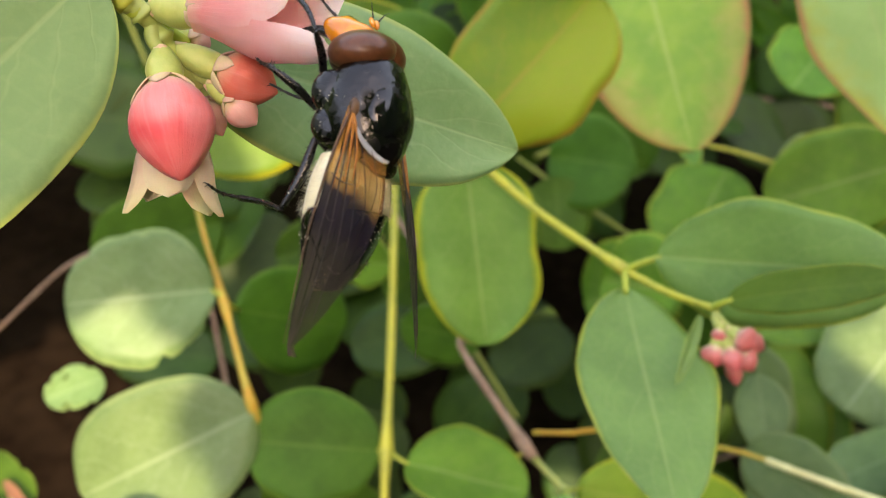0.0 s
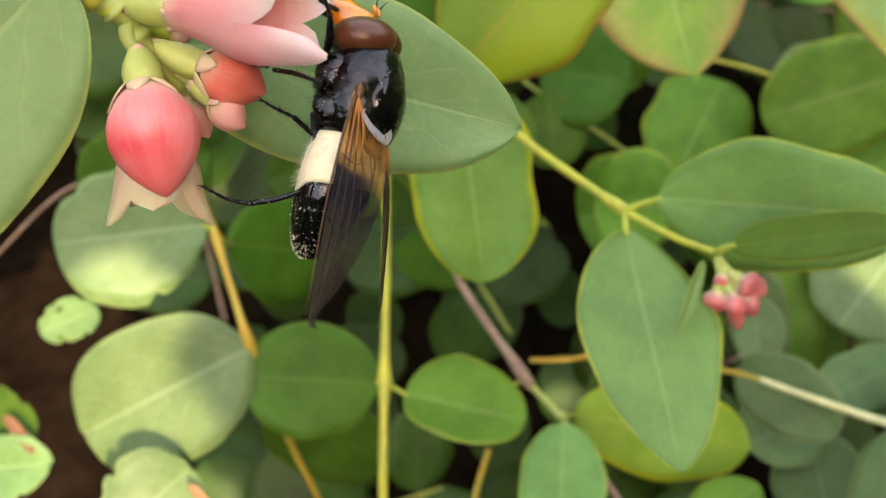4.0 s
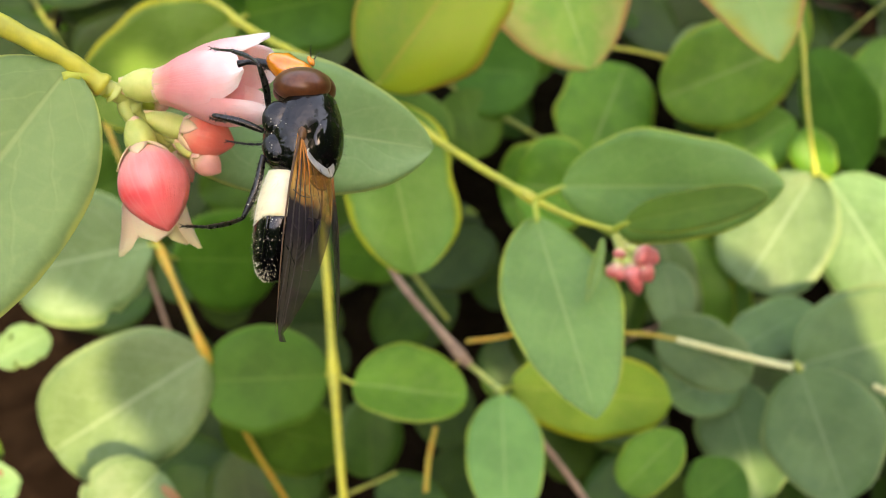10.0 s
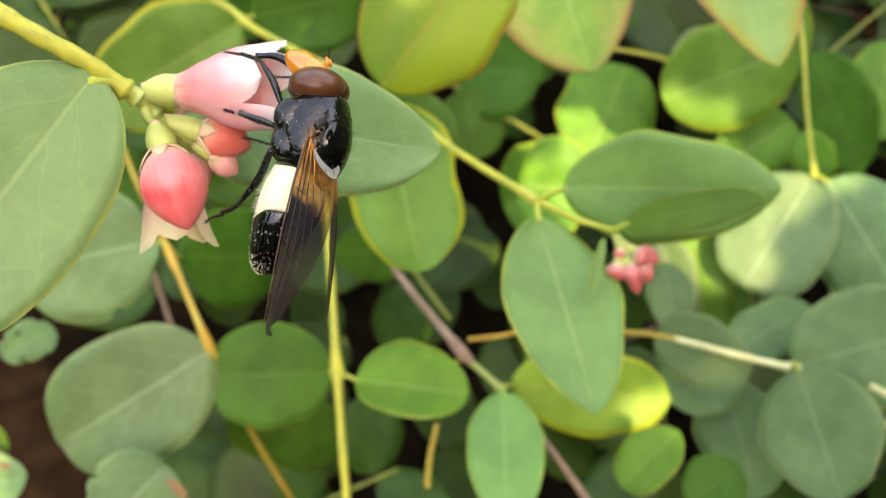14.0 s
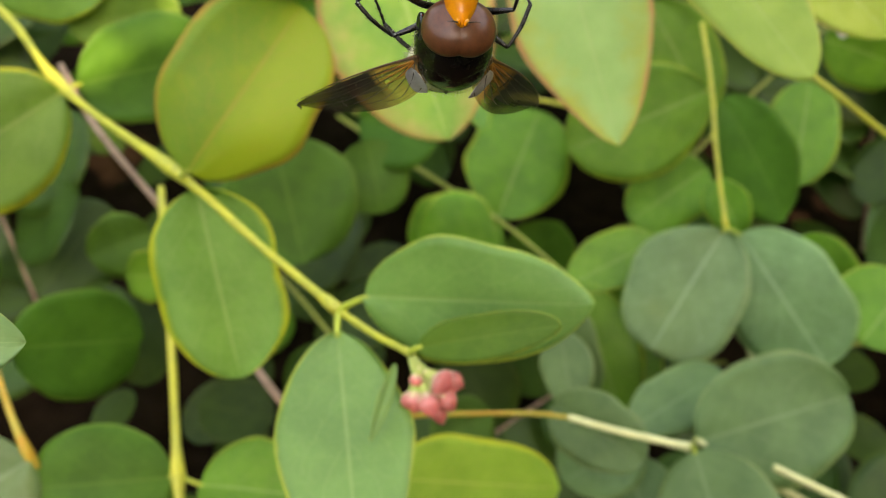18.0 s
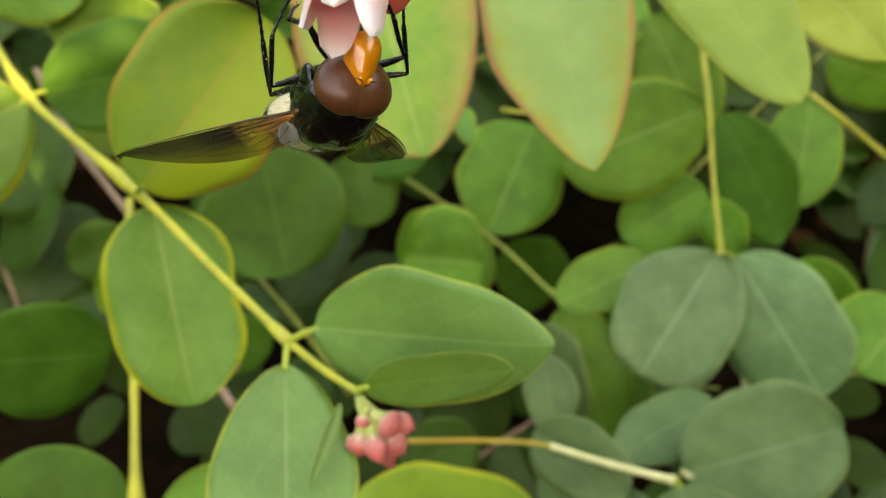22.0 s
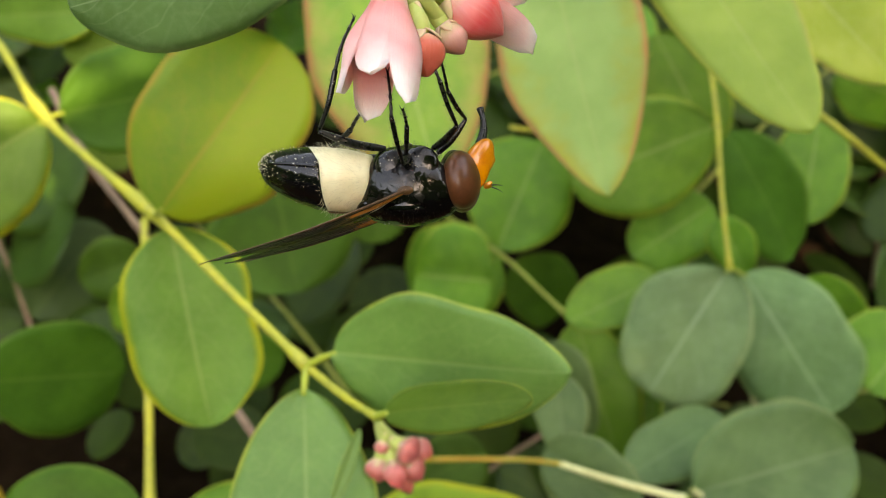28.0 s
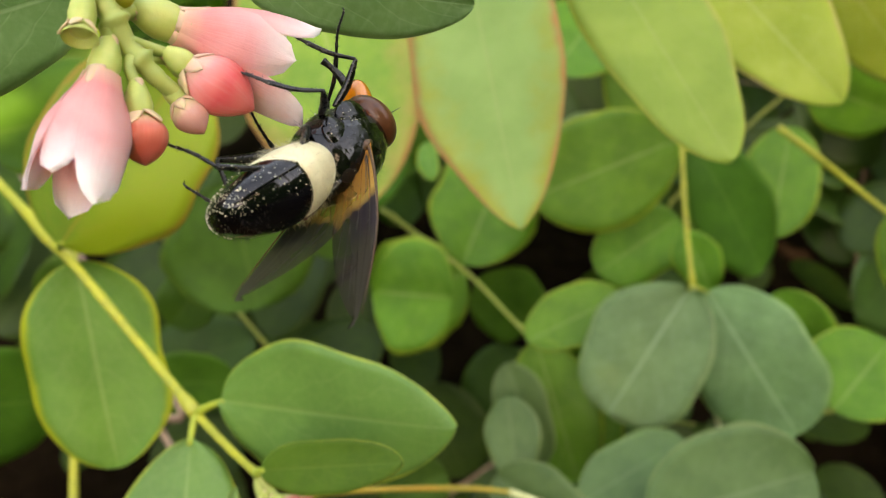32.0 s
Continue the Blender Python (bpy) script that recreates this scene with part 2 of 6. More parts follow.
def chitin_material(name, colour, rough=0.22, dust=0.5, hairy=0.3, lumps=0.0):
    """Glossy insect shell with pollen grains stuck on it."""
    m, nodes, links = material(name)
    coords = nodes.new("ShaderNodeTexCoord").outputs["Object"]
    vo = nodes.new("ShaderNodeTexVoronoi")
    vo.inputs["Scale"].default_value = 4200.0
    links.new(coords, vo.inputs["Vector"])
    where = noise_fac(nodes, links, 520.0, 3.0, coords)
    fine = noise_fac(nodes, links, 3500.0, 3.0, coords)
    grain = calc(nodes, links, "SUBTRACT", 1.0, ramp(nodes, links, vo.outputs["Distance"], 0.12, 0.26))
    pick = ramp(nodes, links, where, 0.56, 0.66)
    spots = calc(nodes, links, "MULTIPLY", calc(nodes, links, "MULTIPLY", grain, pick), dust)
    shade = blend(nodes, links, ramp(nodes, links, fine, 0.3, 0.7), colour, tuple(0.55 * c for c in colour))
    col = blend(nodes, links, spots, shade, (0.72, 0.66, 0.5))
    p = node(nodes, "ShaderNodeBsdfPrincipled", Roughness=rough)
    p.inputs["Specular IOR Level"].default_value = 0.42
    links.new(col, p.inputs["Base Color"])
    coarse = noise_fac(nodes, links, 950.0, 2.0, coords)
    worn = calc(nodes, links, "MULTIPLY", ramp(nodes, links, coarse, 0.48, 0.62), 0.3 * lumps)
    links.new(calc(nodes, links, "ADD", worn, calc(nodes, links, "MULTIPLY_ADD", fine, 0.12, calc(nodes, links, "MULTIPLY_ADD", spots, 0.5, rough - 0.06))), p.inputs["Roughness"])
    bp = node(nodes, "ShaderNodeBump", Strength=0.18 + 0.2 * lumps, Distance=0.00012)
    links.new(calc(nodes, links, "ADD", calc(nodes, links, "MULTIPLY", coarse, 4.0 * lumps), calc(nodes, links, "ADD", calc(nodes, links, "MULTIPLY", fine, hairy), spots)), bp.inputs["Height"])
    links.new(bp.outputs[0], p.inputs["Normal"])
    out = nodes.new("ShaderNodeOutputMaterial")
    links.new(p.outputs[0], out.inputs[0])
    return m


def wing_material(name):
    """Clear smoky membrane: amber at the root, a dark cloud before mid-length, dusky front edge and tip, brown veins."""
    m, nodes, links = material(name)
    uv = nodes.new("ShaderNodeUVMap")
    uv.uv_map = "UVMap"
    sep = nodes.new("ShaderNodeSeparateXYZ")
    links.new(uv.outputs[0], sep.inputs[0])
    u, v = sep.outputs[0], sep.outputs[1]
    wob = noise_fac(nodes, links, 500.0, 2.0)
    along = calc(nodes, links, "ADD", u, calc(nodes, links, "MULTIPLY_ADD", wob, 0.16, -0.08))
    along = calc(nodes, links, "ADD", along, calc(nodes, links, "MULTIPLY_ADD", v, 0.06, -0.03))
    cr = nodes.new("ShaderNodeValToRGB")
    for _ in range(3):
        cr.color_ramp.elements.new(0.5)
    for e, (at, c) in zip(cr.color_ramp.elements, ((0.0, (0.52, 0.20, 0.035)), (0.30, (0.40, 0.22, 0.06)), (0.37, (0.014, 0.011, 0.016)), (0.50, (0.016, 0.012, 0.016)), (0.62, (0.040, 0.034, 0.024)))):
        e.position, e.color = at, (*c, 1)
    links.new(along, cr.inputs[0])
    dense = nodes.new("ShaderNodeValToRGB")
    for _ in range(5):
        dense.color_ramp.elements.new(0.5)
    for e, (at, c) in zip(dense.color_ramp.elements, ((0.0, 0.62), (0.28, 0.42), (0.36, 0.97), (0.50, 0.95), (0.60, 0.82), (0.88, 0.82), (0.97, 0.92))):
        e.position, e.color = at, (c, c, c, 1)
    links.new(along, dense.inputs[0])
    front = ramp(nodes, links, calc(nodes, links, "ADD", v, calc(nodes, links, "MULTIPLY_ADD", wob, 0.2, -0.1)), 0.1, 0.75)
    thick = calc(nodes, links, "MULTIPLY", dense.outputs[0], calc(nodes, links, "MULTIPLY_ADD", front, 0.38, 0.62))
    edge = calc(nodes, links, "MULTIPLY", ramp(nodes, links, v, 0.80, 0.93), 0.85)
    thick = calc(nodes, links, "MAXIMUM", thick, edge)
    line = calc(nodes, links, "ABSOLUTE", calc(nodes, links, "SUBTRACT", calc(nodes, links, "FRACT", calc(nodes, links, "ADD", calc(nodes, links, "MULTIPLY", v, 5.0), calc(nodes, links, "MULTIPLY", u, 0.9))), 0.5))
    veins = calc(nodes, links, "SUBTRACT", 1.0, ramp(nodes, links, line, 0.02, 0.08))
    cross = calc(nodes, links, "ABSOLUTE", calc(nodes, links, "SUBTRACT", calc(nodes, links, "FRACT", calc(nodes, links, "ADD", calc(nodes, links, "MULTIPLY", u, 3.0), calc(nodes, links, "MULTIPLY", v, 0.9))), 0.5))
    veins = calc(nodes, links, "MAXIMUM", veins, calc(nodes, links, "MULTIPLY", calc(nodes, links, "SUBTRACT", 1.0, ramp(nodes, links, cross, 0.005, 0.02)), 0.5))
    rootward = ramp(nodes, links, along, 0.30, 0.40)
    vein_col = blend(nodes, links, rootward, (0.26, 0.09, 0.015), (0.012, 0.009, 0.008))
    col = blend(nodes, links, veins, cr.outputs[0], vein_col)
    p = node(nodes, "ShaderNodeBsdfPrincipled", Roughness=0.35)
    p.inputs["Specular IOR Level"].default_value = 0.12
    links.new(col, p.inputs["Base Color"])
    clear = nodes.new("ShaderNodeBsdfTransparent")
    clear.inputs[0].default_value = (0.64, 0.56, 0.43, 1)
    mix = nodes.new("ShaderNodeMixShader")
    links.new(calc(nodes, links, "MAXIMUM", calc(nodes, links, "MULTIPLY", veins, 0.55), thick), mix.inputs[0])
    links.new(clear.outputs[0], mix.inputs[1])
    links.new(p.outputs[0], mix.inputs[2])
    out = nodes.new("ShaderNodeOutputMaterial")
    links.new(mix.outputs[0], out.inputs[0])
    return m


LEAF = {
    "green": leaf_material("leaf_green", (0.082, 0.262, 0.019), (0.058, 0.200, 0.014), (0.32, 0.40, 0.05)),
    "rimmed": leaf_material("leaf_yellow_rim", (0.112, 0.285, 0.040), (0.082, 0.232, 0.030), (0.50, 0.50, 0.03), rim_from=0.85),
    "mid": leaf_material("leaf_mid_green", (0.125, 0.285, 0.058), (0.094, 0.230, 0.045), (0.42, 0.47, 0.06), rim_from=0.93, shine=0.42, gloss=0.42),
    "blue": leaf_material("leaf_bluish", (0.122, 0.250, 0.082), (0.091, 0.200, 0.062), (0.24, 0.38, 0.14), vein=(0.32, 0.47, 0.25), shine=0.44, gloss=0.36),
    "grey": leaf_material("leaf_grey_green", (0.178, 0.285, 0.100), (0.138, 0.235, 0.080), (0.42, 0.47, 0.12), rim_from=0.93, vein=(0.30, 0.40, 0.16)),
    "soft": leaf_material("leaf_soft_green", (0.200, 0.345, 0.140), (0.160, 0.290, 0.112), (0.42, 0.47, 0.14), rim_from=0.93, vein=(0.34, 0.46, 0.22), shine=0.42, gloss=0.36),
    "olive": leaf_material("leaf_olive_underside", (0.060, 0.150, 0.013), (0.044, 0.118, 0.010), (0.30, 0.28, 0.03), rim_from=0.95, vein=(0.15, 0.21, 0.04), shine=0.6, through=0.2),
    # inner leaves: the same green darkened, with the shrub's shade put into the colour
    "deep": leaf_material("leaf_painted_shade", (0.026, 0.078, 0.010), (0.018, 0.057, 0.007), (0.05, 0.095, 0.013), vein=(0.055, 0.11, 0.02), through=0.25),
    "brown": leaf_material("leaf_withered", (0.30, 0.15, 0.07), (0.20, 0.10, 0.05), (0.16, 0.08, 0.04), vein=(0.34, 0.20, 0.10)),
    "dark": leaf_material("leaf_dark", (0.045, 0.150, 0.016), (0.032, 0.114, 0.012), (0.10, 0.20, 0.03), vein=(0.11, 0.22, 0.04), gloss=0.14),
    "slate": leaf_material("leaf_slate", (0.096, 0.188, 0.056), (0.070, 0.146, 0.042), (0.20, 0.27, 0.09), vein=(0.20, 0.29, 0.12), gloss=0.32),
    "fresh": leaf_material("leaf_fresh", (0.30, 0.46, 0.085), (0.23, 0.39, 0.065), (0.46, 0.48, 0.10), rim_from=0.9, vein=(0.36, 0.46, 0.12), through=0.42),
    "gold": leaf_material("leaf_golden", (0.46, 0.54, 0.11), (0.38, 0.48, 0.08), (0.60, 0.46, 0.20), rim_from=0.9, vein=(0.56, 0.60, 0.20), through=0.45),
    "lime": leaf_material("leaf_lime", (0.22, 0.46, 0.05), (0.17, 0.38, 0.04), (0.52, 0.54, 0.03), rim_from=0.82, vein=(0.48, 0.56, 0.12), through=0.42),
    "yellow": leaf_material("leaf_yellowing", (0.12, 0.31, 0.035), (0.16, 0.35, 0.03), (0.56, 0.36, 0.06), rim_from=0.90, blush=(0.30, 0.46, 0.032), blush_much=0.7, lop=True, vein=(0.44, 0.33, 0.06)),
    "red": leaf_material("leaf_red_edged", (0.22, 0.38, 0.05), (0.15, 0.31, 0.04), (0.54, 0.20, 0.09), rim_from=0.88, blush=(0.52, 0.33, 0.10), blush_much=0.65, vein=(0.44, 0.50, 0.14)),
    "pale": leaf_material("leaf_pale", (0.31, 0.53, 0.165), (0.25, 0.46, 0.13), (0.66, 0.34, 0.12), rim_from=0.86, blush=(0.42, 0.42, 0.05), blush_much=0.75, vein=(0.38, 0.52, 0.18), through=0.45),
}
STEM_YELLOW = plain_material("stem_yellow", (0.44, 0.42, 0.05), (0.32, 0.33, 0.05), 900, 0.45, 0.3)
STEM_ORANGE = plain_material("stem_orange", (0.46, 0.24, 0.03), (0.38, 0.31, 0.05), 500, 0.45, 0.3)
# rear and inner stems: yellow stem dulled and darkened, shade put into the colour
STEM_SHADED = plain_material("stem_shaded", (0.26, 0.30, 0.055), (0.20, 0.24, 0.045), 900, 0.5, 0.3)
STEM_GREEN = plain_material("stem_green", (0.36, 0.40, 0.11), (0.30, 0.37, 0.10), 900, 0.45, 0.25, sub=0.1)
STEM_LIME = plain_material("stem_lime", (0.34, 0.40, 0.05), (0.27, 0.34, 0.05), 900, 0.45, 0.25)
TWIG_BROWN = plain_material("twig_bark", (0.30, 0.20, 0.13), (0.20, 0.125, 0.08), 1200, 0.75, 0.7)
STEM_PALE = plain_material("stem_pale", (0.62, 0.62, 0.30), (0.52, 0.50, 0.22), 900, 0.45, 0.25)
# much darker than real soil: the deep shade is put into its brown
SOIL_SHADED = plain_material("soil", (0.014, 0.0085, 0.005), (0.006, 0.0035, 0.002), 60, 0.95, 0.9, gloss=0.02, depth=0.004)
OVARY = plain_material("ovary_green", (0.44, 0.48, 0.14), (0.36, 0.43, 0.11), 1500, 0.4, 0.2, sub=0.25)
SEPAL = plain_material("sepal_pink", (0.74, 0.46, 0.34), (0.66, 0.52, 0.28), 1500, 0.45, 0.2, through=0.15)
BUD_CLOSED = graded_material("bud_skin_closed", ((0.0, (0.70, 0.40, 0.30)), (0.35, (0.66, 0.20, 0.17)), (1.0, (0.68, 0.13, 0.12))), rough=0.4, streak=0.1, pale=0.12)
BUD = graded_material("bud_skin", ((0.0, (0.80, 0.46, 0.34)), (0.20, (0.84, 0.28, 0.25)), (0.6, (0.80, 0.085, 0.085)), (1.0, (0.82, 0.17, 0.15))), rough=0.33, streak=0.10, pale=0.2)
BUD_RED = graded_material("bud_skin_red", ((0.0, (0.74, 0.42, 0.24)), (0.35, (0.70, 0.14, 0.08)), (1.0, (0.68, 0.13, 0.09))), streak=0.06, pale=0.08)
BUD_DULL = graded_material("bud_skin_dull", ((0.0, (0.58, 0.48, 0.22)), (0.4, (0.74, 0.38, 0.30)), (1.0, (0.76, 0.32, 0.27))), streak=0.06, pale=0.15)
PETAL = graded_material("petal", ((0.0, (0.86, 0.52, 0.36)), (0.20, (0.90, 0.34, 0.31)), (0.56, (0.94, 0.46, 0.44)), (0.78, (0.96, 0.70, 0.67)), (0.98, (0.97, 0.92, 0.89))), through=0.38, streak=0.14)
PETAL_PALE = graded_material("petal_pale", ((0.0, (0.74, 0.48, 0.30)), (0.5, (0.78, 0.50, 0.36)), (1.0, (0.70, 0.66, 0.38))), through=0.25, streak=0.04)
BLACK = chitin_material("shell_black", (0.003, 0.003, 0.0035), 0.11, 0.5, 0.35, 0.05)
BLACK_ROUGH = chitin_material("shell_black_uneven", (0.004, 0.0036, 0.0034), 0.11, 0.55, 0.5, 0.8)
BLACK_DULL = chitin_material("leg_black", (0.004, 0.0036, 0.0034), 0.28, 0.6)
IVORY = plain_material("ivory_band", (0.80, 0.74, 0.50), (0.70, 0.62, 0.38), 900, 0.3, 0.2, gloss=0.5, sub=0.2)
FACE = plain_material("face_orange", (0.70, 0.23, 0.012), (0.55, 0.15, 0.01), 1200, 0.22, 0.2, gloss=0.6, coat=0.4)
EYE = plain_material("eye_brown", (0.106, 0.035, 0.014), (0.070, 0.022, 0.009), 2600, 0.32, 0.12, gloss=0.32, depth=0.00005, coat=0.06)
POLLEN = plain_material("pollen_pale", (0.72, 0.66, 0.48), (0.62, 0.56, 0.38), 4000, 0.7, 0.2)
WING = wing_material("wing_membrane")
SCALE = plain_material("wing_scale", (0.52, 0.52, 0.48), (0.40, 0.40, 0.38), 2000, 0.35, 0.2, through=0.4)
VEIN_AMBER = plain_material("wing_vein_amber", (0.42, 0.15, 0.025), (0.30, 0.10, 0.018), 1500, 0.4, 0.1)
VEIN_BROWN = plain_material("wing_vein_brown", (0.11, 0.05, 0.018), (0.06, 0.03, 0.014), 2000, 0.4, 0.1)
BRISTLE = plain_material("bristle", (0.012, 0.010, 0.008), (0.025, 0.021, 0.016), 3000, 0.5, 0.1)
BRISTLE_PALE = plain_material("bristle_pale", (0.62, 0.56, 0.36), (0.5, 0.44, 0.28), 3000, 0.5, 0.1)


# ---- builders ----
def part(name, bm, mat, parent, label="", at=None, smooth=True):
    """Links a bmesh as one mesh under a thing or part; at: its pose in its parent's space."""
    me = bpy.data.meshes.new(name)
    for f in bm.faces:
        f.smooth = smooth
    bm.to_mesh(me)
    bm.free()
    me.materials.append(mat)
    ob = new(name, me)
    ob.parent = parent
    if at is not None:
        ob.matrix_basis = at
    if label:
        ob["label"] = label
    return ob


def thing(name, place, label, category, group=""):
    ob = new(name)
    ob.location = place
    ob.empty_display_size = 0.005
    return tagged(ob, label, category, group)


def uv_layer(bm):
    return bm.loops.layers.uv.get("UVMap") or bm.loops.layers.uv.new("UVMap")


def spline(points, steps=6):
    """A smooth line through the points."""
    p = [Vector(q) for q in points]
    p = [p[0] * 2 - p[1], *p, p[-1] * 2 - p[-2]]
    out = []
    for i in range(1, len(p) - 2):
        a, b, c, d = p[i - 1 : i + 3]
        for k in range(steps):
            t = k / steps
            out.append(0.5 * (2 * b + (c - a) * t + (2 * a - 5 * b + 4 * c - d) * t * t + (3 * b - a - 3 * c + d) * t**3))
    return [*out, p[-2]]


def tube(bm, line, radius, sides=8, flat=1.0, close=True):
    """Sweeps a ring along a line; radius: a function of 0..1. Gives u along, v round."""
    uvs = uv_layer(bm)
    rings, side = [], None
    n = len(line)
    for i, q in enumerate(line):
        way = (line[min(i + 1, n - 1)] - line[max(i - 1, 0)]).normalized()
        if side is None:
            side = way.orthogonal().normalized()
        side = (side - way * side.dot(way)).normalized()
        up = way.cross(side)
        r = radius(i / (n - 1))
        rings.append([bm.verts.new(q + (side * math.cos(a) + up * math.sin(a) * flat) * r) for a in (2 * math.pi * k / sides for k in range(sides))])
    for i in range(n - 1):
        for k in range(sides):
            f = bm.faces.new((rings[i][k], rings[i][(k + 1) % sides], rings[i + 1][(k + 1) % sides], rings[i + 1][k]))
            for loop, (a, b) in zip(f.loops, ((i, k), (i, k + 1), (i + 1, k + 1), (i + 1, k))):
                loop[uvs].uv = (a / (n - 1), b / sides)
    if close:
        for ring in (rings[0][::-1], rings[-1]):
            bm.faces.new(ring)
    return bm


def lathe(profile, sides=16, bend=0.0):
    """A body of revolution along +x: rows of (x, radius)."""
    bm = bmesh.new()
    pts = [Vector((x, 0, bend * x * x)) for x, _ in profile]
    radii = [r for _, r in profile]
    n = len(pts)

    def rad(t):
        return radii[min(n - 1, int(round(t * (n - 1))))]

    return tube(bm, pts, rad, sides)


def blade(length, width, p=0.5, q=0.55, fold=0.1, curl=0.1, wave=0.05, seed=0, nu=26, nv=10, thick=0.00022, nick=0.0):
    """A leaf blade along +x, facing +z: two skins and a rim, folded along the midrib, curled and slightly uneven."""
    bm = bmesh.new()
    uvs = uv_layer(bm)
    top = p / (p + q)
    peak = top**p * (1 - top) ** q
    skins = []
    for s in (1, -1):
        grid = []
        for i in range(nu + 1):
            u = 0.5 - 0.5 * math.cos(math.pi * (0.03 + 0.955 * i / nu))
            half = 0.5 * width * (u**p * (1 - u) ** q) / peak
            row = []
            for k in range(nv + 1):
                v = 2 * k / nv - 1
                uneven = 1 + wave * 1.6 * noise.noise(Vector((u * 3.1, 7.7 * (1 if v > 0 else -1), seed * 3.7))) - (nick * max(0.0, noise.noise(Vector((u * 9, v * 2, seed + 50.0)))) if abs(v) > 0.7 else 0.0)
                y = v * half * uneven
                z = fold * abs(y) - curl * length * (u - 0.25) ** 2 + 0.05 * width * noise.noise(Vector((u * 1.7, v * 0.9 + 3, seed * 2.3))) + wave * width * 0.7 * abs(v) ** 1.5 * noise.noise(Vector((u * 2.6, v * 1.2, seed * 1.9)))
                z -= 0.06 * width * math.exp(-((v / 0.16) ** 2)) * 0.25 * (1 - u)
                row.append(bm.verts.new((u * length, y, z + s * thick * 0.5 * (1 - abs(v) ** 4 * 0.6))))
            grid.append(row)
        skins.append(grid)
    for s, grid in enumerate(skins):
        for i in range(nu):
            for k in range(nv):
                ids = ((i, k), (i + 1, k), (i + 1, k + 1), (i, k + 1))
                ids = ids if s == 0 else ids[::-1]
                f = bm.faces.new([grid[a][b] for a, b in ids])
                for loop, (a, b) in zip(f.loops, ids):
                    loop[uvs].uv = (a / nu, b / nv)
    loops = [(i, 0) for i in range(nu)] + [(nu, k) for k in range(nv)] + [(nu - i, nv) for i in range(nu)] + [(0, nv - k) for k in range(nv)]
    for (a, b), (c, d) in zip(loops, loops[1:] + loops[:1]):
        f = bm.faces.new((skins[0][a][b], skins[1][a][b], skins[1][c][d], skins[0][c][d]))
        for loop, (x, y) in zip(f.loops, ((a, b), (a, b), (c, d), (c, d))):
            loop[uvs].uv = (x / nu, y / nv)
    return bm


LEAF_COUNT = [0]


def leaf(branch, base, tip, facing, width, kind="green", p=0.5, q=0.55, fold=0.1, curl=0.08, wave=0.1, stalk=None, label="", nick=0.0):
    """One leaf of a branch from base to tip (cm), its upper side towards facing."""
    LEAF_COUNT[0] += 1
    a, b = Vector(base) * CM, Vector(tip) * CM
    x = (b - a).normalized()
    z = Vector(facing)
    z = (z - x * z.dot(x)).normalized()
    m = Matrix.Translation(a - branch.location) @ Matrix((x, z.cross(x), z)).transposed().to_4x4()
    ob = part("leaf", blade((b - a).length, width * CM, p, q, fold, curl, wave, LEAF_COUNT[0], nick=nick), LEAF[kind], branch, label, m)
    if stalk:
        s = m.inverted() @ (Vector(stalk) * CM - branch.location)
        bm = bmesh.new()
        tube(bm, spline([s, s * 0.5 + Vector((-0.0001, 0, 0.0001)), (0.0008, 0, -0.0001)], 5), lambda t: 0.00062 - 0.00022 * t, 8)
        part("leaf_stalk", bm, STEM_LIME, ob)
    return ob


def stem(branch, points, r0, r1, mat, name="stem", knots=(), sides=10, label=""):
    """A stem through points (cm), with swellings at the knots (0..1); radii in mm."""
    bm = bmesh.new()
    line = [q - branch.location for q in spline([Vector(q) * CM for q in points], 8)]
    tube(bm, line, lambda t: 0.001 * (r0 + (r1 - r0) * t) * (1 + 0.06 * math.sin(t * 37) + sum(0.8 * math.exp(-(((t - k) / 0.028) ** 2)) for k in knots)), sides)
    return part(name, bm, mat, branch, label)


# ---- the shrub: branches, stems and leaves ----
front_branch = thing("shrub_branch", Vector((-2.14, 5.1, 44.05)) * CM, "yellow-green shrub branch in front with two broad leaves under pink flowers", "shrub branch", "branches of the shrub")
stem(front_branch, [(-2.4, 5.18, 44.25), (-2.14, 5.1, 44.05), (-1.79, 5.07, 43.76), (-1.59, 5.04, 43.54)], 0.75, 0.60, STEM_YELLOW, knots=(0.98,))
leaf(front_branch, (-1.77, 5.04, 43.71), (-3.14, 3.55, 42.74), (0.26, -0.68, 0.69), 1.36, "grey", 0.50, 0.55, 0.10, 0.05, stalk=(-1.61, 5.04, 43.55), label="broad grey-green leaf with pale netted veins")
leaf(front_branch, (-1.43, 5.28, 43.2), (0.75, 6, 42.01), (0.5, -0.73, 0.47), 1.19, "soft", 0.55, 0.72, 0.06, 0.03, stalk=(-1.58, 5.03, 43.53), label="oval soft green leaf with pale midrib")
middle_branch = thing("shrub_branch", Vector((-4.82, 23.42, 35.9)) * CM, "slender yellow-green branch with opposite oval yellow-rimmed leaves", "shrub branch", "branches of the shrub")
stem(middle_branch, [(-6.92, 26.81, 35.78), (-4.82, 23.42, 35.9), (-2.76, 19.2, 36.29), (0.16, 14.64, 37.01), (1.56, 12.56, 36.97), (2.72, 10.68, 37.2)], 1.02, 0.62, STEM_YELLOW, knots=(0.38, 0.58, 0.99,))
stem(middle_branch, [(2.72, 10.68, 37.2), (3.2, 9.93, 37.4), (3.62, 9.28, 37.68)], 0.58, 0.45, STEM_YELLOW, knots=(0.97,))
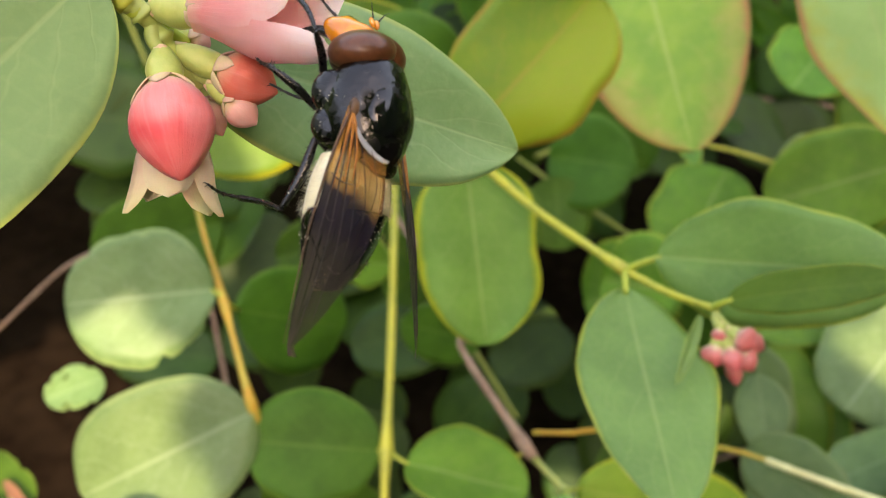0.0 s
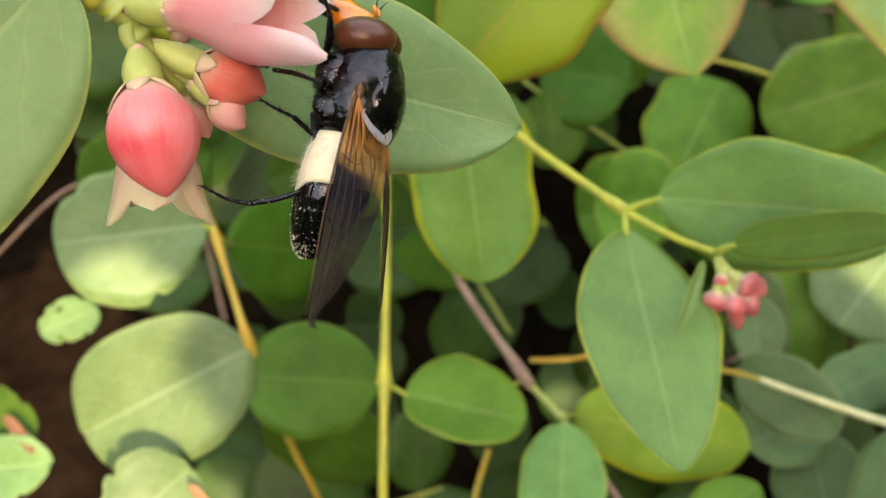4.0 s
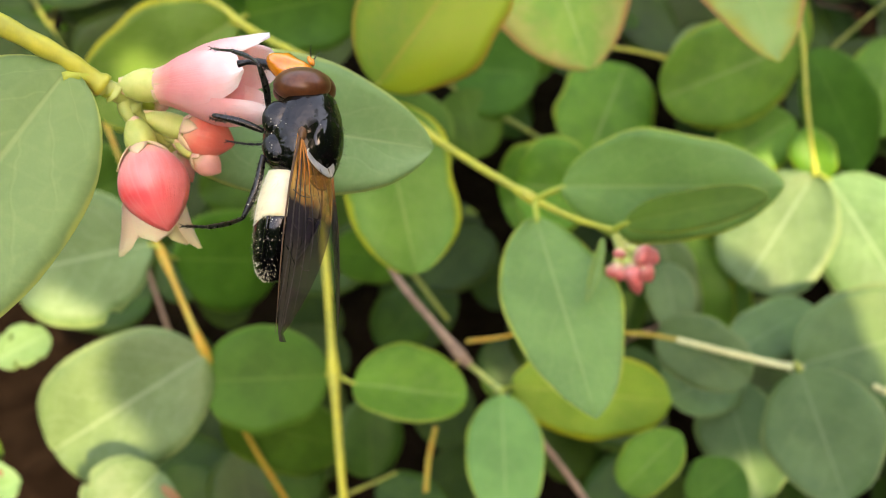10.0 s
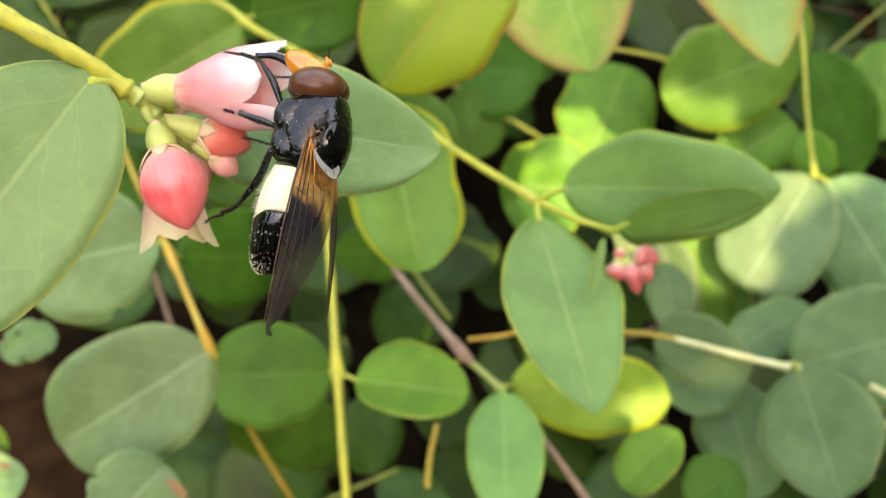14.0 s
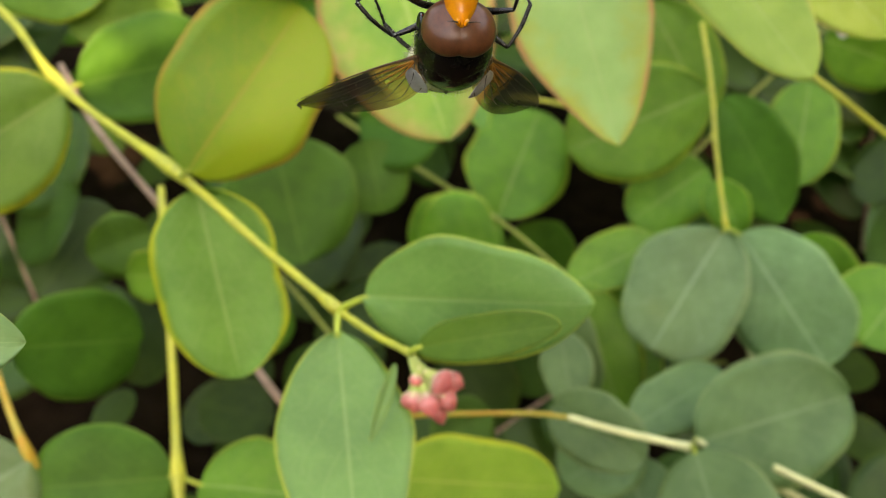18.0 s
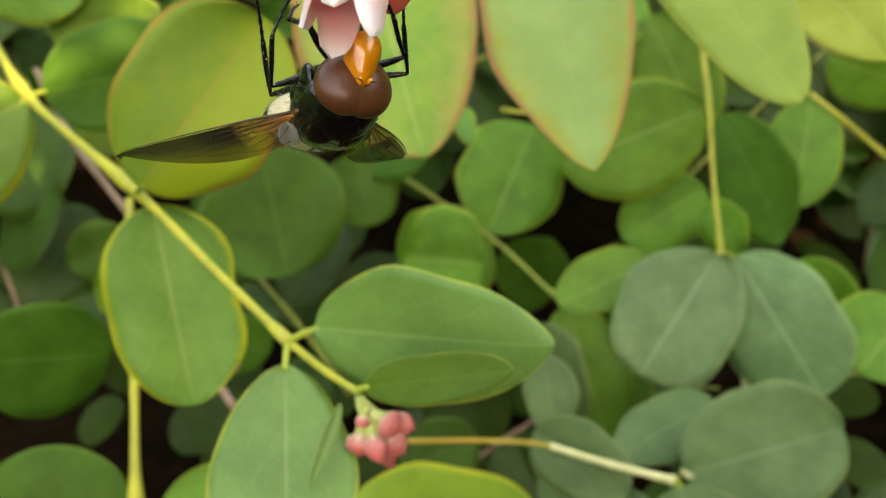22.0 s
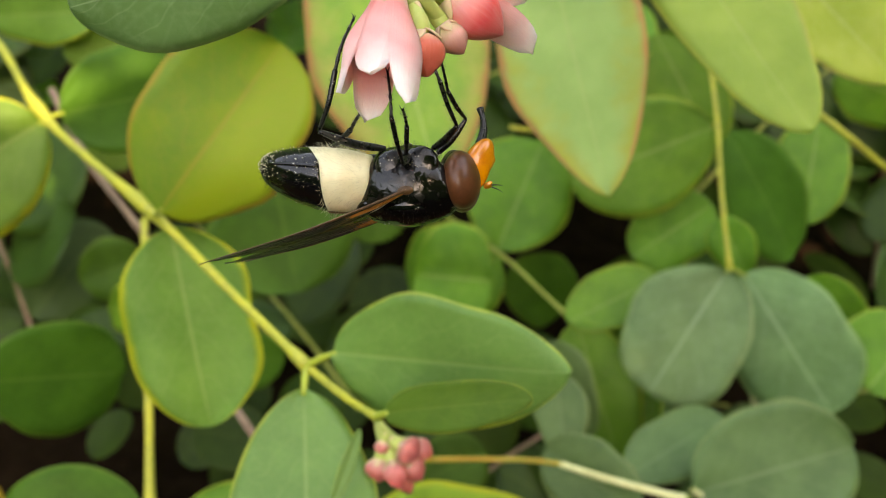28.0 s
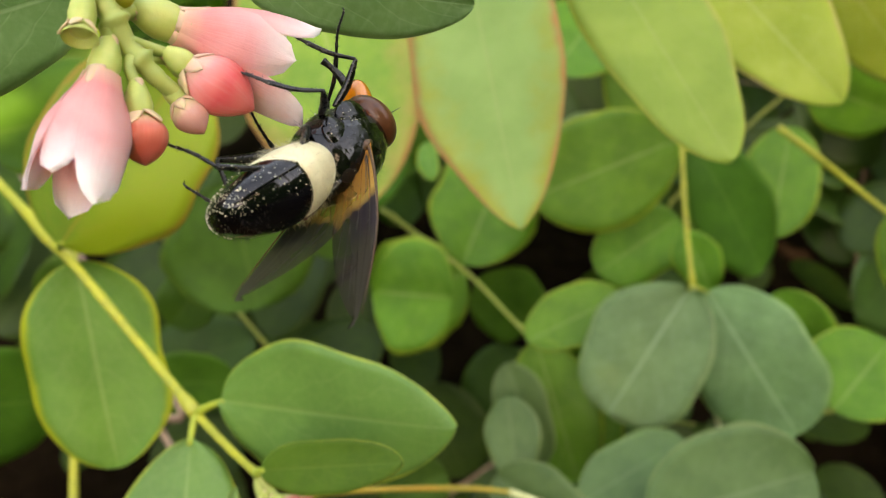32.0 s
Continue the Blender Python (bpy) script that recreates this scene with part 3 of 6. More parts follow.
leaf(middle_branch, (0.39, 14.48, 36.8), (0.78, 12.13, 34.38), (0.05, -0.71, 0.7), 2.36, "rimmed", 0.50, 0.52, 0.10, 0.06, stalk=(0.15, 14.63, 36.99), label="oval green leaf with a bright yellow rim")
leaf(middle_branch, (0.36, 14.18, 37.38), (2.63, 15.35, 39.63), (0, -0.89, 0.46), 2.60, "yellow", 0.50, 0.46, 0.08, 0.05, stalk=(0.16, 14.64, 37.01), label="yellowing round leaf with orange edge")
leaf(middle_branch, (3.09, 10.55, 37.57), (5.88, 8.92, 38.55), (-0.56, -0.66, 0.49), 1.67, "mid", 0.58, 0.70, 0.08, 0.05, stalk=(2.72, 10.68, 37.2), label="pointed oval green leaf")
leaf(middle_branch, (2.66, 10.3, 37.17), (2.7, 6.38, 37.21), (-0.02, 0.01, 1), 1.68, "mid", 0.62, 0.72, 0.12, 0.06, stalk=(2.71, 10.66, 37.19), label="pointed oval grey-green leaf hanging down")
leaf(middle_branch, (3.7, 9.12, 37.96), (5.22, 8.2, 39.08), (-0.68, -0.33, 0.65), 0.59, "olive", 0.50, 0.55, 0.10, 0.10, stalk=(3.62, 9.28, 37.68), label="small green leaf beside the buds")
leaf(middle_branch, (3.4, 9.1, 37.73), (2.98, 8.17, 37.41), (0.27, -0.42, 0.86), 0.17, "mid", 0.50, 0.60, 0.30, 0.05)
leaf(middle_branch, (-2.76, 18.97, 36.34), (-6.02, 17.49, 35.25), (0.26, -0.87, 0.42), 2.81, "rimmed", 0.50, 0.45, 0.08, 0.05, stalk=(-2.76, 19.2, 36.29), label="round green leaf with a thin yellow rim")
leaf(middle_branch, (-2.51, 19.4, 36.24), (0.38, 21.26, 35.63), (0.55, -0.7, 0.45), 2.56, "dark", 0.50, 0.48, 0.08, 0.05, stalk=(-2.76, 19.2, 36.29))
upper_branch = thing("shrub_branch", Vector((7.18, 18.93, 40.5)) * CM, "shrub branch from above with pale red-edged leaves hanging", "shrub branch", "branches of the shrub")
stem(upper_branch, [(3.92, 23.43, 40.7), (6.15, 21.56, 40.33), (8.08, 19.65, 40.51), (11.3, 20.63, 39.87), (14.71, 21.09, 39.26)], 1.20, 1.00, STEM_YELLOW)
leaf(upper_branch, (7.18, 17.59, 40.49), (7.27, 12.5, 38.35), (-0.29, -0.37, 0.88), 2.49, "pale", 0.50, 0.70, 0.10, 0.06, stalk=(7.92, 19.66, 40.5), label="pale green pointed leaf with a pinkish edge")
leaf(upper_branch, (4.3, 22.21, 38.65), (5.16, 16.76, 35.68), (-0.15, -0.49, 0.86), 3.90, "red", 0.50, 0.60, 0.08, 0.05, stalk=(3.98, 23.4, 39.94), label="green leaf turning red along its edge")
leaf(upper_branch, (9.39, 17.49, 40.23), (10.19, 12.52, 39.21), (-0.25, -0.62, 0.75), 1.88, "fresh", 0.52, 0.62, 0.10, 0.06, stalk=(10.72, 20.72, 39.9), label="light green pointed leaf")
leaf(upper_branch, (12.07, 18.27, 39.13), (13.81, 15.94, 37.55), (-0.37, -0.7, 0.61), 1.92, "gold", 0.50, 0.70, 0.20, 0.08, label="yellow-green folded leaf")
leaf(upper_branch, (15.32, 19.73, 38.14), (17.33, 18.91, 35.91), (-0.26, -0.96, 0.12), 1.79, "gold", 0.50, 0.55, 0.12, 0.08)
left_branch = thing("shrub_branch", Vector((-5.85, 18.04, 33.36)) * CM, "thin orange-yellow hanging stem with round sunlit leaves", "shrub branch", "branches of the shrub")
stem(left_branch, [(-6.93, 20.76, 33.45), (-5.96, 18.1, 32.83), (-5, 15.78, 32.29), (-4.09, 13.57, 31.27), (-3.73, 13.61, 27.93), (-3.01, 13.03, 25.33)], 0.62, 0.80, STEM_ORANGE, knots=(0.6, 0.41,))
leaf(left_branch, (-5.21, 15.95, 32.48), (-8.13, 14.91, 32.9), (0.34, -0.72, 0.6), 3.01, "blue", 0.50, 0.45, 0.08, 0.05, stalk=(-5, 15.82, 32.33), label="round pale green leaf with nibbled edge", nick=0.30)
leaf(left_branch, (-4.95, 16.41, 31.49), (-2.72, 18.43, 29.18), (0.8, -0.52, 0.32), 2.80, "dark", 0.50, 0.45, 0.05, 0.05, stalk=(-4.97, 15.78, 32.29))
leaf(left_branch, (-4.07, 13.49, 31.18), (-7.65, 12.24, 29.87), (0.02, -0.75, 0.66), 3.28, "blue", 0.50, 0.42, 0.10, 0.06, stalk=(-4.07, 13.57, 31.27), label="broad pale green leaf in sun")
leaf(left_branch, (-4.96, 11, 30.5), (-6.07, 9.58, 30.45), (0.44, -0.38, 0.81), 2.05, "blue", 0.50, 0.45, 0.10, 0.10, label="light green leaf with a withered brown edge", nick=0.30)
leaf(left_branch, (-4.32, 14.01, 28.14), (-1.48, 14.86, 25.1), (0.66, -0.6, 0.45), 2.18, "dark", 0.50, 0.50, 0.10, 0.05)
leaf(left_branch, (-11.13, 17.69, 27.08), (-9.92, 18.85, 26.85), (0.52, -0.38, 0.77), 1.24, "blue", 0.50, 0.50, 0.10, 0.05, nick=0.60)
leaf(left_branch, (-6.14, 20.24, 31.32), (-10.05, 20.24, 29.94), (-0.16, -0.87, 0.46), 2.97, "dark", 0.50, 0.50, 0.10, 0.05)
leaf(left_branch, (-4.82, 10.43, 30.77), (-4.45, 10.16, 30.45), (0.38, -0.43, 0.82), 0.20, "brown", 0.50, 0.50, 0.30, 0.10, label="withered brown leaf edge", nick=0.50)
corner_branch = thing("shrub_branch", Vector((-11.69, 13.71, 25.61)) * CM, "orange twig with a tattered leaf", "shrub branch", "branches of the shrub")
stem(corner_branch, [(-13.45, 14.11, 26.12), (-11.69, 13.71, 25.61), (-10.06, 13.2, 24.99), (-8.44, 12.56, 24.21)], 0.60, 0.60, STEM_ORANGE)
leaf(corner_branch, (-12.36, 13.79, 26.33), (-9.67, 13.58, 26.92), (-0.21, -0.61, 0.76), 1.71, "blue", 0.50, 0.50, 0.20, 0.10, label="tattered leaf with brown edge", nick=0.50)
leaf(corner_branch, (-12.81, 15.64, 26.32), (-10.52, 14.65, 26.65), (-0.3, -0.4, 0.87), 1.80, "dark", 0.50, 0.50, 0.20, 0.10, nick=0.40)
leaf(corner_branch, (-11.09, 14.85, 27.19), (-10.04, 13.77, 27.15), (0.06, 0.01, 1), 0.32, "brown", 0.50, 0.50, 0.30, 0.10, label="withered brown leaf edge", nick=0.50)
stem(corner_branch, [(-14.87, 18.64, 26.75), (-12.73, 18.82, 28.4), (-10.84, 20.07, 29.76), (-9.95, 21.37, 29.69)], 0.50, 0.50, TWIG_BROWN)
centre_branch = thing("shrub_branch", Vector((-1.33, 17.78, 32.93)) * CM, "upright yellow stem with opposite round dark leaves", "shrub branch", "branches of the shrub")
stem(centre_branch, [(-1.31, 18.93, 33.62), (-1.25, 17.28, 32.97), (-1.24, 15.26, 31.59), (-1.28, 13.29, 30.26), (-1.32, 11.18, 28.49), (-1.34, 9.41, 26.49)], 0.85, 1.05, STEM_YELLOW, knots=(0.6,))
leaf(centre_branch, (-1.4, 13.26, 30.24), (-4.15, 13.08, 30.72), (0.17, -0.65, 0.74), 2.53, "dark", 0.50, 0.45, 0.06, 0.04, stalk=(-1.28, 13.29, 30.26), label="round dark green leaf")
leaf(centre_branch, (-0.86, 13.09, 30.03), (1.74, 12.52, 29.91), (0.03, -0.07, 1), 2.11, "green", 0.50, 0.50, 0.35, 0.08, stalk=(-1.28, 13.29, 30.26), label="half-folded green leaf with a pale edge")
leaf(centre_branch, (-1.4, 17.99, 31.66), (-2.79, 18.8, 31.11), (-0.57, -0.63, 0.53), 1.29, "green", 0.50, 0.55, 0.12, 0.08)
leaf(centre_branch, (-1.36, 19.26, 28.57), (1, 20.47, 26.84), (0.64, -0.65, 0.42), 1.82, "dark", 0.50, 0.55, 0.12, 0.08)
stem(centre_branch, [(0.98, 12.67, 28.59), (0.73, 12.15, 28.01), (0.58, 11.64, 27.44)], 0.70, 0.70, STEM_ORANGE)
brown_twig = thing("shrub_branch", Vector((-3.3, 22.16, 33.22)) * CM, "old brown woody twig with young green side shoots", "shrub branch", "branches of the shrub")
stem(brown_twig, [(-4.64, 25.28, 33.49), (-3.42, 22.68, 32.89), (-1.33, 19.44, 31.98), (0.77, 15.89, 31.33), (0.31, 15.67, 31.09), (1.88, 13.23, 30.1)], 0.95, 0.90, TWIG_BROWN, knots=(0.98,))
stem(brown_twig, [(1.93, 13.62, 29.64), (2.56, 13.04, 29.27), (3.08, 12.26, 28.97)], 0.75, 0.70, STEM_GREEN, knots=(0.5,))
stem(brown_twig, [(3.08, 12.26, 28.97), (3.77, 11.26, 28.43), (4.43, 10.21, 27.82)], 0.80, 0.90, TWIG_BROWN)
leaf(brown_twig, (2.98, 13.59, 28.66), (7.18, 13.3, 27.61), (0.14, -0.66, 0.73), 2.24, "lime", 0.50, 0.50, 0.08, 0.05, stalk=(2.62, 13.02, 29.24), label="bright lime-yellow oval leaf")
leaf(brown_twig, (2.53, 12.45, 29.81), (2.12, 9.15, 29.71), (-0.05, -0.03, 1), 1.73, "mid", 0.50, 0.55, 0.15, 0.05, stalk=(2.6, 13.03, 29.25), label="green oval leaf")
stem(brown_twig, [(1.94, 14.12, 29.9), (2.81, 14.27, 29.74), (3.89, 14.72, 29.32), (6.66, 15.18, 28.23), (7.85, 15.27, 27.7)], 0.50, 0.60, STEM_ORANGE)
stem(brown_twig, [(7.85, 15.27, 27.7), (8.99, 14.57, 27.78), (10.59, 13.93, 27.62)], 0.80, 0.95, STEM_PALE, knots=(0.98,))
stem(brown_twig, [(1.97, 13.71, 29.74), (1.53, 13.5, 29.82), (1.41, 13.36, 29.66)], 0.50, 0.35, STEM_YELLOW)
right_low_branch = thing("shrub_branch", Vector((11.09, 14.65, 26.94)) * CM, "pale stem with broad blue-green leaves", "shrub branch", "branches of the shrub")
leaf(right_low_branch, (11.18, 14.57, 26.86), (15.75, 15.41, 26.81), (0.1, -0.48, 0.87), 3.38, "slate", 0.50, 0.45, 0.06, 0.05, stalk=(11.09, 14.65, 26.94), label="broad blue-green leaf")
leaf(right_low_branch, (10.45, 13.44, 28.2), (10.36, 10.03, 27.51), (-0.42, -0.17, 0.89), 2.89, "slate", 0.50, 0.48, 0.06, 0.05, stalk=(10.39, 13.54, 28.31), label="broad blue-green leaf")
leaf(right_low_branch, (8.17, 15.95, 27.18), (8.23, 17.84, 28.12), (-0.18, -0.44, 0.88), 1.44, "slate", 0.50, 0.50, 0.06, 0.05, label="small bluish oval leaf")
leaf(right_low_branch, (9.8, 15.61, 26.37), (13.19, 17.53, 25.9), (0.19, -0.1, 0.98), 1.82, "slate", 0.50, 0.50, 0.10, 0.06)
leaf(right_low_branch, (7.65, 16.08, 27.26), (9.46, 13.9, 27.42), (-0.54, -0.4, 0.74), 1.98, "slate", 0.50, 0.50, 0.12, 0.06)
stem(right_low_branch, [(11.09, 14.62, 26.9), (12.7, 14.19, 25.68), (14.51, 13.51, 24.51)], 0.90, 1.00, STEM_PALE)
leaf(right_low_branch, (9.56, 15.23, 25.64), (9.9, 12.25, 23.98), (-0.34, -0.49, 0.81), 2.43, "slate", 0.50, 0.50, 0.10, 0.05)
leaf(right_low_branch, (5.17, 10.81, 27.86), (6.65, 11.57, 28.8), (-0.44, -0.23, 0.87), 1.43, "green", 0.50, 0.60, 0.15, 0.05)
leaf(right_low_branch, (7.33, 11.36, 25.72), (8.74, 11.91, 26.43), (-0.25, -0.46, 0.85), 1.62, "dark", 0.50, 0.55, 0.12, 0.08)
leaf(right_low_branch, (9.99, 15.71, 25.72), (7.7, 14.55, 25.98), (0.19, -0.16, 0.97), 2.33, "slate", 0.50, 0.50, 0.10, 0.05)
stem(right_low_branch, [(12.3, 12.92, 27.82), (13, 12.58, 27.53), (13.96, 12.12, 27.13)], 0.90, 0.90, STEM_PALE)
right_branch = thing("shrub_branch", Vector((14.89, 25.36, 30.46)) * CM, "thin yellow stem with a pair of broad twin leaves", "shrub branch", "branches of the shrub")
stem(right_branch, [(15.2, 27.57, 31.49), (14.96, 25.52, 30.34), (14.65, 23.48, 28.9), (14.45, 21.57, 27.61)], 0.75, 0.70, STEM_YELLOW, knots=(0.98,))
stem(right_branch, [(14.53, 21.71, 27.48), (14.8, 20.33, 25.32), (14.88, 18.53, 24.19)], 0.65, 0.80, STEM_PALE)
leaf(right_branch, (14.23, 21.3, 27.89), (11.23, 18.45, 26.11), (-0.1, -0.45, 0.89), 3.55, "blue", 0.50, 0.42, 0.06, 0.05, stalk=(14.46, 21.6, 27.64), label="broad blue-green leaf of a pair")
leaf(right_branch, (14.8, 21.3, 27.65), (16.67, 17.75, 25.03), (-0.37, -0.67, 0.64), 3.61, "blue", 0.50, 0.42, 0.06, 0.05, stalk=(14.46, 21.6, 27.64), label="broad blue-green leaf of a pair")
leaf(right_branch, (17.71, 22.53, 26.03), (19.09, 20.54, 23.92), (-0.35, -0.79, 0.51), 2.20, "green", 0.50, 0.55, 0.12, 0.08)
leaf(right_branch, (20.09, 28.27, 28.29), (18.62, 25.13, 26.06), (-0.33, -0.44, 0.84), 2.63, "green", 0.50, 0.50, 0.06, 0.05, label="oval green leaf")
leaf(right_branch, (16, 26.67, 29.04), (18.31, 24.35, 25.13), (0.03, -0.85, 0.53), 2.87, "dark", 0.50, 0.50, 0.10, 0.10)
leaf(right_branch, (15.07, 24.12, 27.54), (15.71, 22.83, 26.14), (-0.33, -0.76, 0.55), 1.56, "green", 0.50, 0.55, 0.12, 0.08)
leaf(right_branch, (14.96, 25.74, 29.99), (10.34, 25.41, 28.48), (-0.15, -0.77, 0.62), 3.65, "green", 0.50, 0.45, 0.06, 0.05, stalk=(14.96, 25.52, 30.34))
leaf(right_branch, (15.24, 25.19, 27.27), (12.4, 24.34, 25.97), (-0.13, -0.67, 0.73), 2.56, "green", 0.50, 0.45, 0.06, 0.05)
leaf(right_branch, (14.19, 30, 31.11), (15.86, 27.21, 28.11), (-0.35, -0.77, 0.53), 2.94, "green", 0.50, 0.50, 0.06, 0.05)
stem(right_branch, [(16.36, 22.45, 32.47), (17.12, 21.94, 31.98), (18.32, 21.53, 31.05), (20.2, 20.64, 29.64)], 0.95, 0.80, STEM_YELLOW)
leaf(right_branch, (21.31, 30.01, 28.89), (25.11, 29.59, 27.33), (0.03, -0.95, 0.32), 2.75, "green", 0.50, 0.55, 0.12, 0.08)
leaf(right_branch, (19.6, 20.61, 30.91), (19.74, 18.64, 28.78), (-0.52, -0.64, 0.56), 1.91, "green", 0.50, 0.55, 0.12, 0.08)
leaf(right_branch, (17.74, 18.1, 25.6), (20.08, 19.82, 26.33), (-0.08, -0.3, 0.95), 3.24, "green", 0.50, 0.55, 0.12, 0.08)
stem(right_branch, [(19.74, 26.91, 31.25), (20.3, 27.57, 32.07), (21.58, 28.77, 32.98), (22.6, 29.36, 34.38)], 0.50, 0.60, STEM_YELLOW)
stem(right_branch, [(17.07, 18.22, 25.3), (17.75, 18.23, 25.39), (18.91, 18.11, 25.39)], 0.70, 0.70, STEM_SHADED)
stem(right_branch, [(12.53, 21.25, 22.45), (13.68, 20.31, 23.04), (14.76, 20.11, 22.93)], 0.50, 0.50, STEM_SHADED)
back_branch = thing("shrub_branch", Vector((7.85, 24.19, 26.8)) * CM, "slender stem behind with round green leaves", "shrub branch", "branches of the shrub")
stem(back_branch, [(2.77, 34.76, 24.58), (5.29, 30.7, 24.81), (8.12, 25.67, 25.47), (9.6, 21.48, 26.35), (10.92, 20.89, 25.82)], 0.80, 0.60, STEM_SHADED, knots=(0.3, 0.75,))
leaf(back_branch, (8.25, 26.97, 24.54), (10.53, 30.34, 26.82), (0, -0.56, 0.83), 3.98, "green", 0.50, 0.42, 0.06, 0.04, label="round green leaf")
leaf(back_branch, (8.3, 26.33, 24.73), (4.95, 26.59, 23.12), (-0.34, -0.74, 0.59), 3.90, "green", 0.50, 0.42, 0.06, 0.04, label="round green leaf")
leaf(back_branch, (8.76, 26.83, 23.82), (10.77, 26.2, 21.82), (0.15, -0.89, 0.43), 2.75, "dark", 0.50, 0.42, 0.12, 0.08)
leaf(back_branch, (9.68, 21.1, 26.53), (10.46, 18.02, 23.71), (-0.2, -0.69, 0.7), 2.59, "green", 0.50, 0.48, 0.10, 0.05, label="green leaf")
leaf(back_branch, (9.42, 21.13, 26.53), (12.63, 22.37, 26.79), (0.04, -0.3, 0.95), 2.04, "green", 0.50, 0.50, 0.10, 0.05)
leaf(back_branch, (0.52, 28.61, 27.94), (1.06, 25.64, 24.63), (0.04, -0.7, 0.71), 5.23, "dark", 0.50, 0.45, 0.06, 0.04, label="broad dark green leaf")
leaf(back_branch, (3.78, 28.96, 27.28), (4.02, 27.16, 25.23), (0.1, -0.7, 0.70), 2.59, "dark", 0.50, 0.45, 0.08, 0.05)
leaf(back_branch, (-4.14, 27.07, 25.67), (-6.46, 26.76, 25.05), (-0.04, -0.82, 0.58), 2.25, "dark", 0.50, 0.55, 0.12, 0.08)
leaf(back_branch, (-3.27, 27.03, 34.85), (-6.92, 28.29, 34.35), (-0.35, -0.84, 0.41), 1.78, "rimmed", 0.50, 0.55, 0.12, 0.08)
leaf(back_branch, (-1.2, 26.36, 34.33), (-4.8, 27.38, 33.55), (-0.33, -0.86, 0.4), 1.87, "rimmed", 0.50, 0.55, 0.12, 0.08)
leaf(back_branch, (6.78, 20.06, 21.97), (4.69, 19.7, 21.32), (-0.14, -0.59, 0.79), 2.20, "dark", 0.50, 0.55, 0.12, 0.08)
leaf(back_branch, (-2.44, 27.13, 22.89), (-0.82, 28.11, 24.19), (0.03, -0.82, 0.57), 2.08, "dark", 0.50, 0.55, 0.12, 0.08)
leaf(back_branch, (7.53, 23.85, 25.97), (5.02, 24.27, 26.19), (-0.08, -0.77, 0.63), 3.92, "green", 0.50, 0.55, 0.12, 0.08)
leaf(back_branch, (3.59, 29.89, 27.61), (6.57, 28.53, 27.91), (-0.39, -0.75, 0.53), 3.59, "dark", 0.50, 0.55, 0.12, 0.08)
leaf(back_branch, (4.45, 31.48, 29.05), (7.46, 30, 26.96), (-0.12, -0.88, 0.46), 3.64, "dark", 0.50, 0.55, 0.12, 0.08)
leaf(back_branch, (6.89, 23.81, 32.07), (6.92, 22.41, 31.86), (-0.39, -0.14, 0.91), 0.65, "rimmed", 0.50, 0.55, 0.12, 0.08)
leaf(back_branch, (11.73, 29.16, 30.72), (14.1, 32.25, 31.44), (0.21, -0.37, 0.9), 3.23, "green", 0.50, 0.55, 0.12, 0.08)
leaf(back_branch, (14.95, 29.65, 27.94), (11.75, 26.58, 27.26), (0.22, -0.42, 0.88), 3.84, "blue", 0.50, 0.55, 0.12, 0.08)
leaf(back_branch, (8.43, 19.05, 28.03), (9.09, 17.16, 25.88), (-0.28, -0.76, 0.58), 1.51, "slate", 0.50, 0.55, 0.12, 0.08)
leaf(back_branch, (10.62, 21.29, 25.97), (10.98, 18.07, 23.83), (-0.36, -0.55, 0.76), 2.62, "green", 0.50, 0.55, 0.12, 0.08)
stem(back_branch, [(8.61, 27.18, 29.67), (9.76, 27.02, 29.45), (11.28, 26.73, 29.09)], 0.70, 0.70, STEM_YELLOW)
drooping_branch = thing("shrub_branch", Vector((4.23, 7.96, 44.38)) * CM, "thin branch from above with dark leaves over hanging pink flowers", "shrub branch", "branches of the shrub")
stem(drooping_branch, [(3.18, 9.65, 44.89), (3.74, 8.3, 44.63), (4.12, 7.28, 44.58)], 0.75, 0.60, STEM_YELLOW, knots=(0.97,))
leaf(drooping_branch, (3.58, 8.56, 44.08), (1.98, 7.84, 43.99), (0.39, -0.9, 0.21), 0.99, "blue", 0.50, 0.50, 0.08, 0.05, label="dark green leaf hanging over the flowers")
leaf(drooping_branch, (4.56, 8.55, 44.09), (6.16, 8.78, 43.61), (0.2, -0.96, 0.2), 0.59, "blue", 0.50, 0.55, 0.08, 0.05)
FLORETS = []


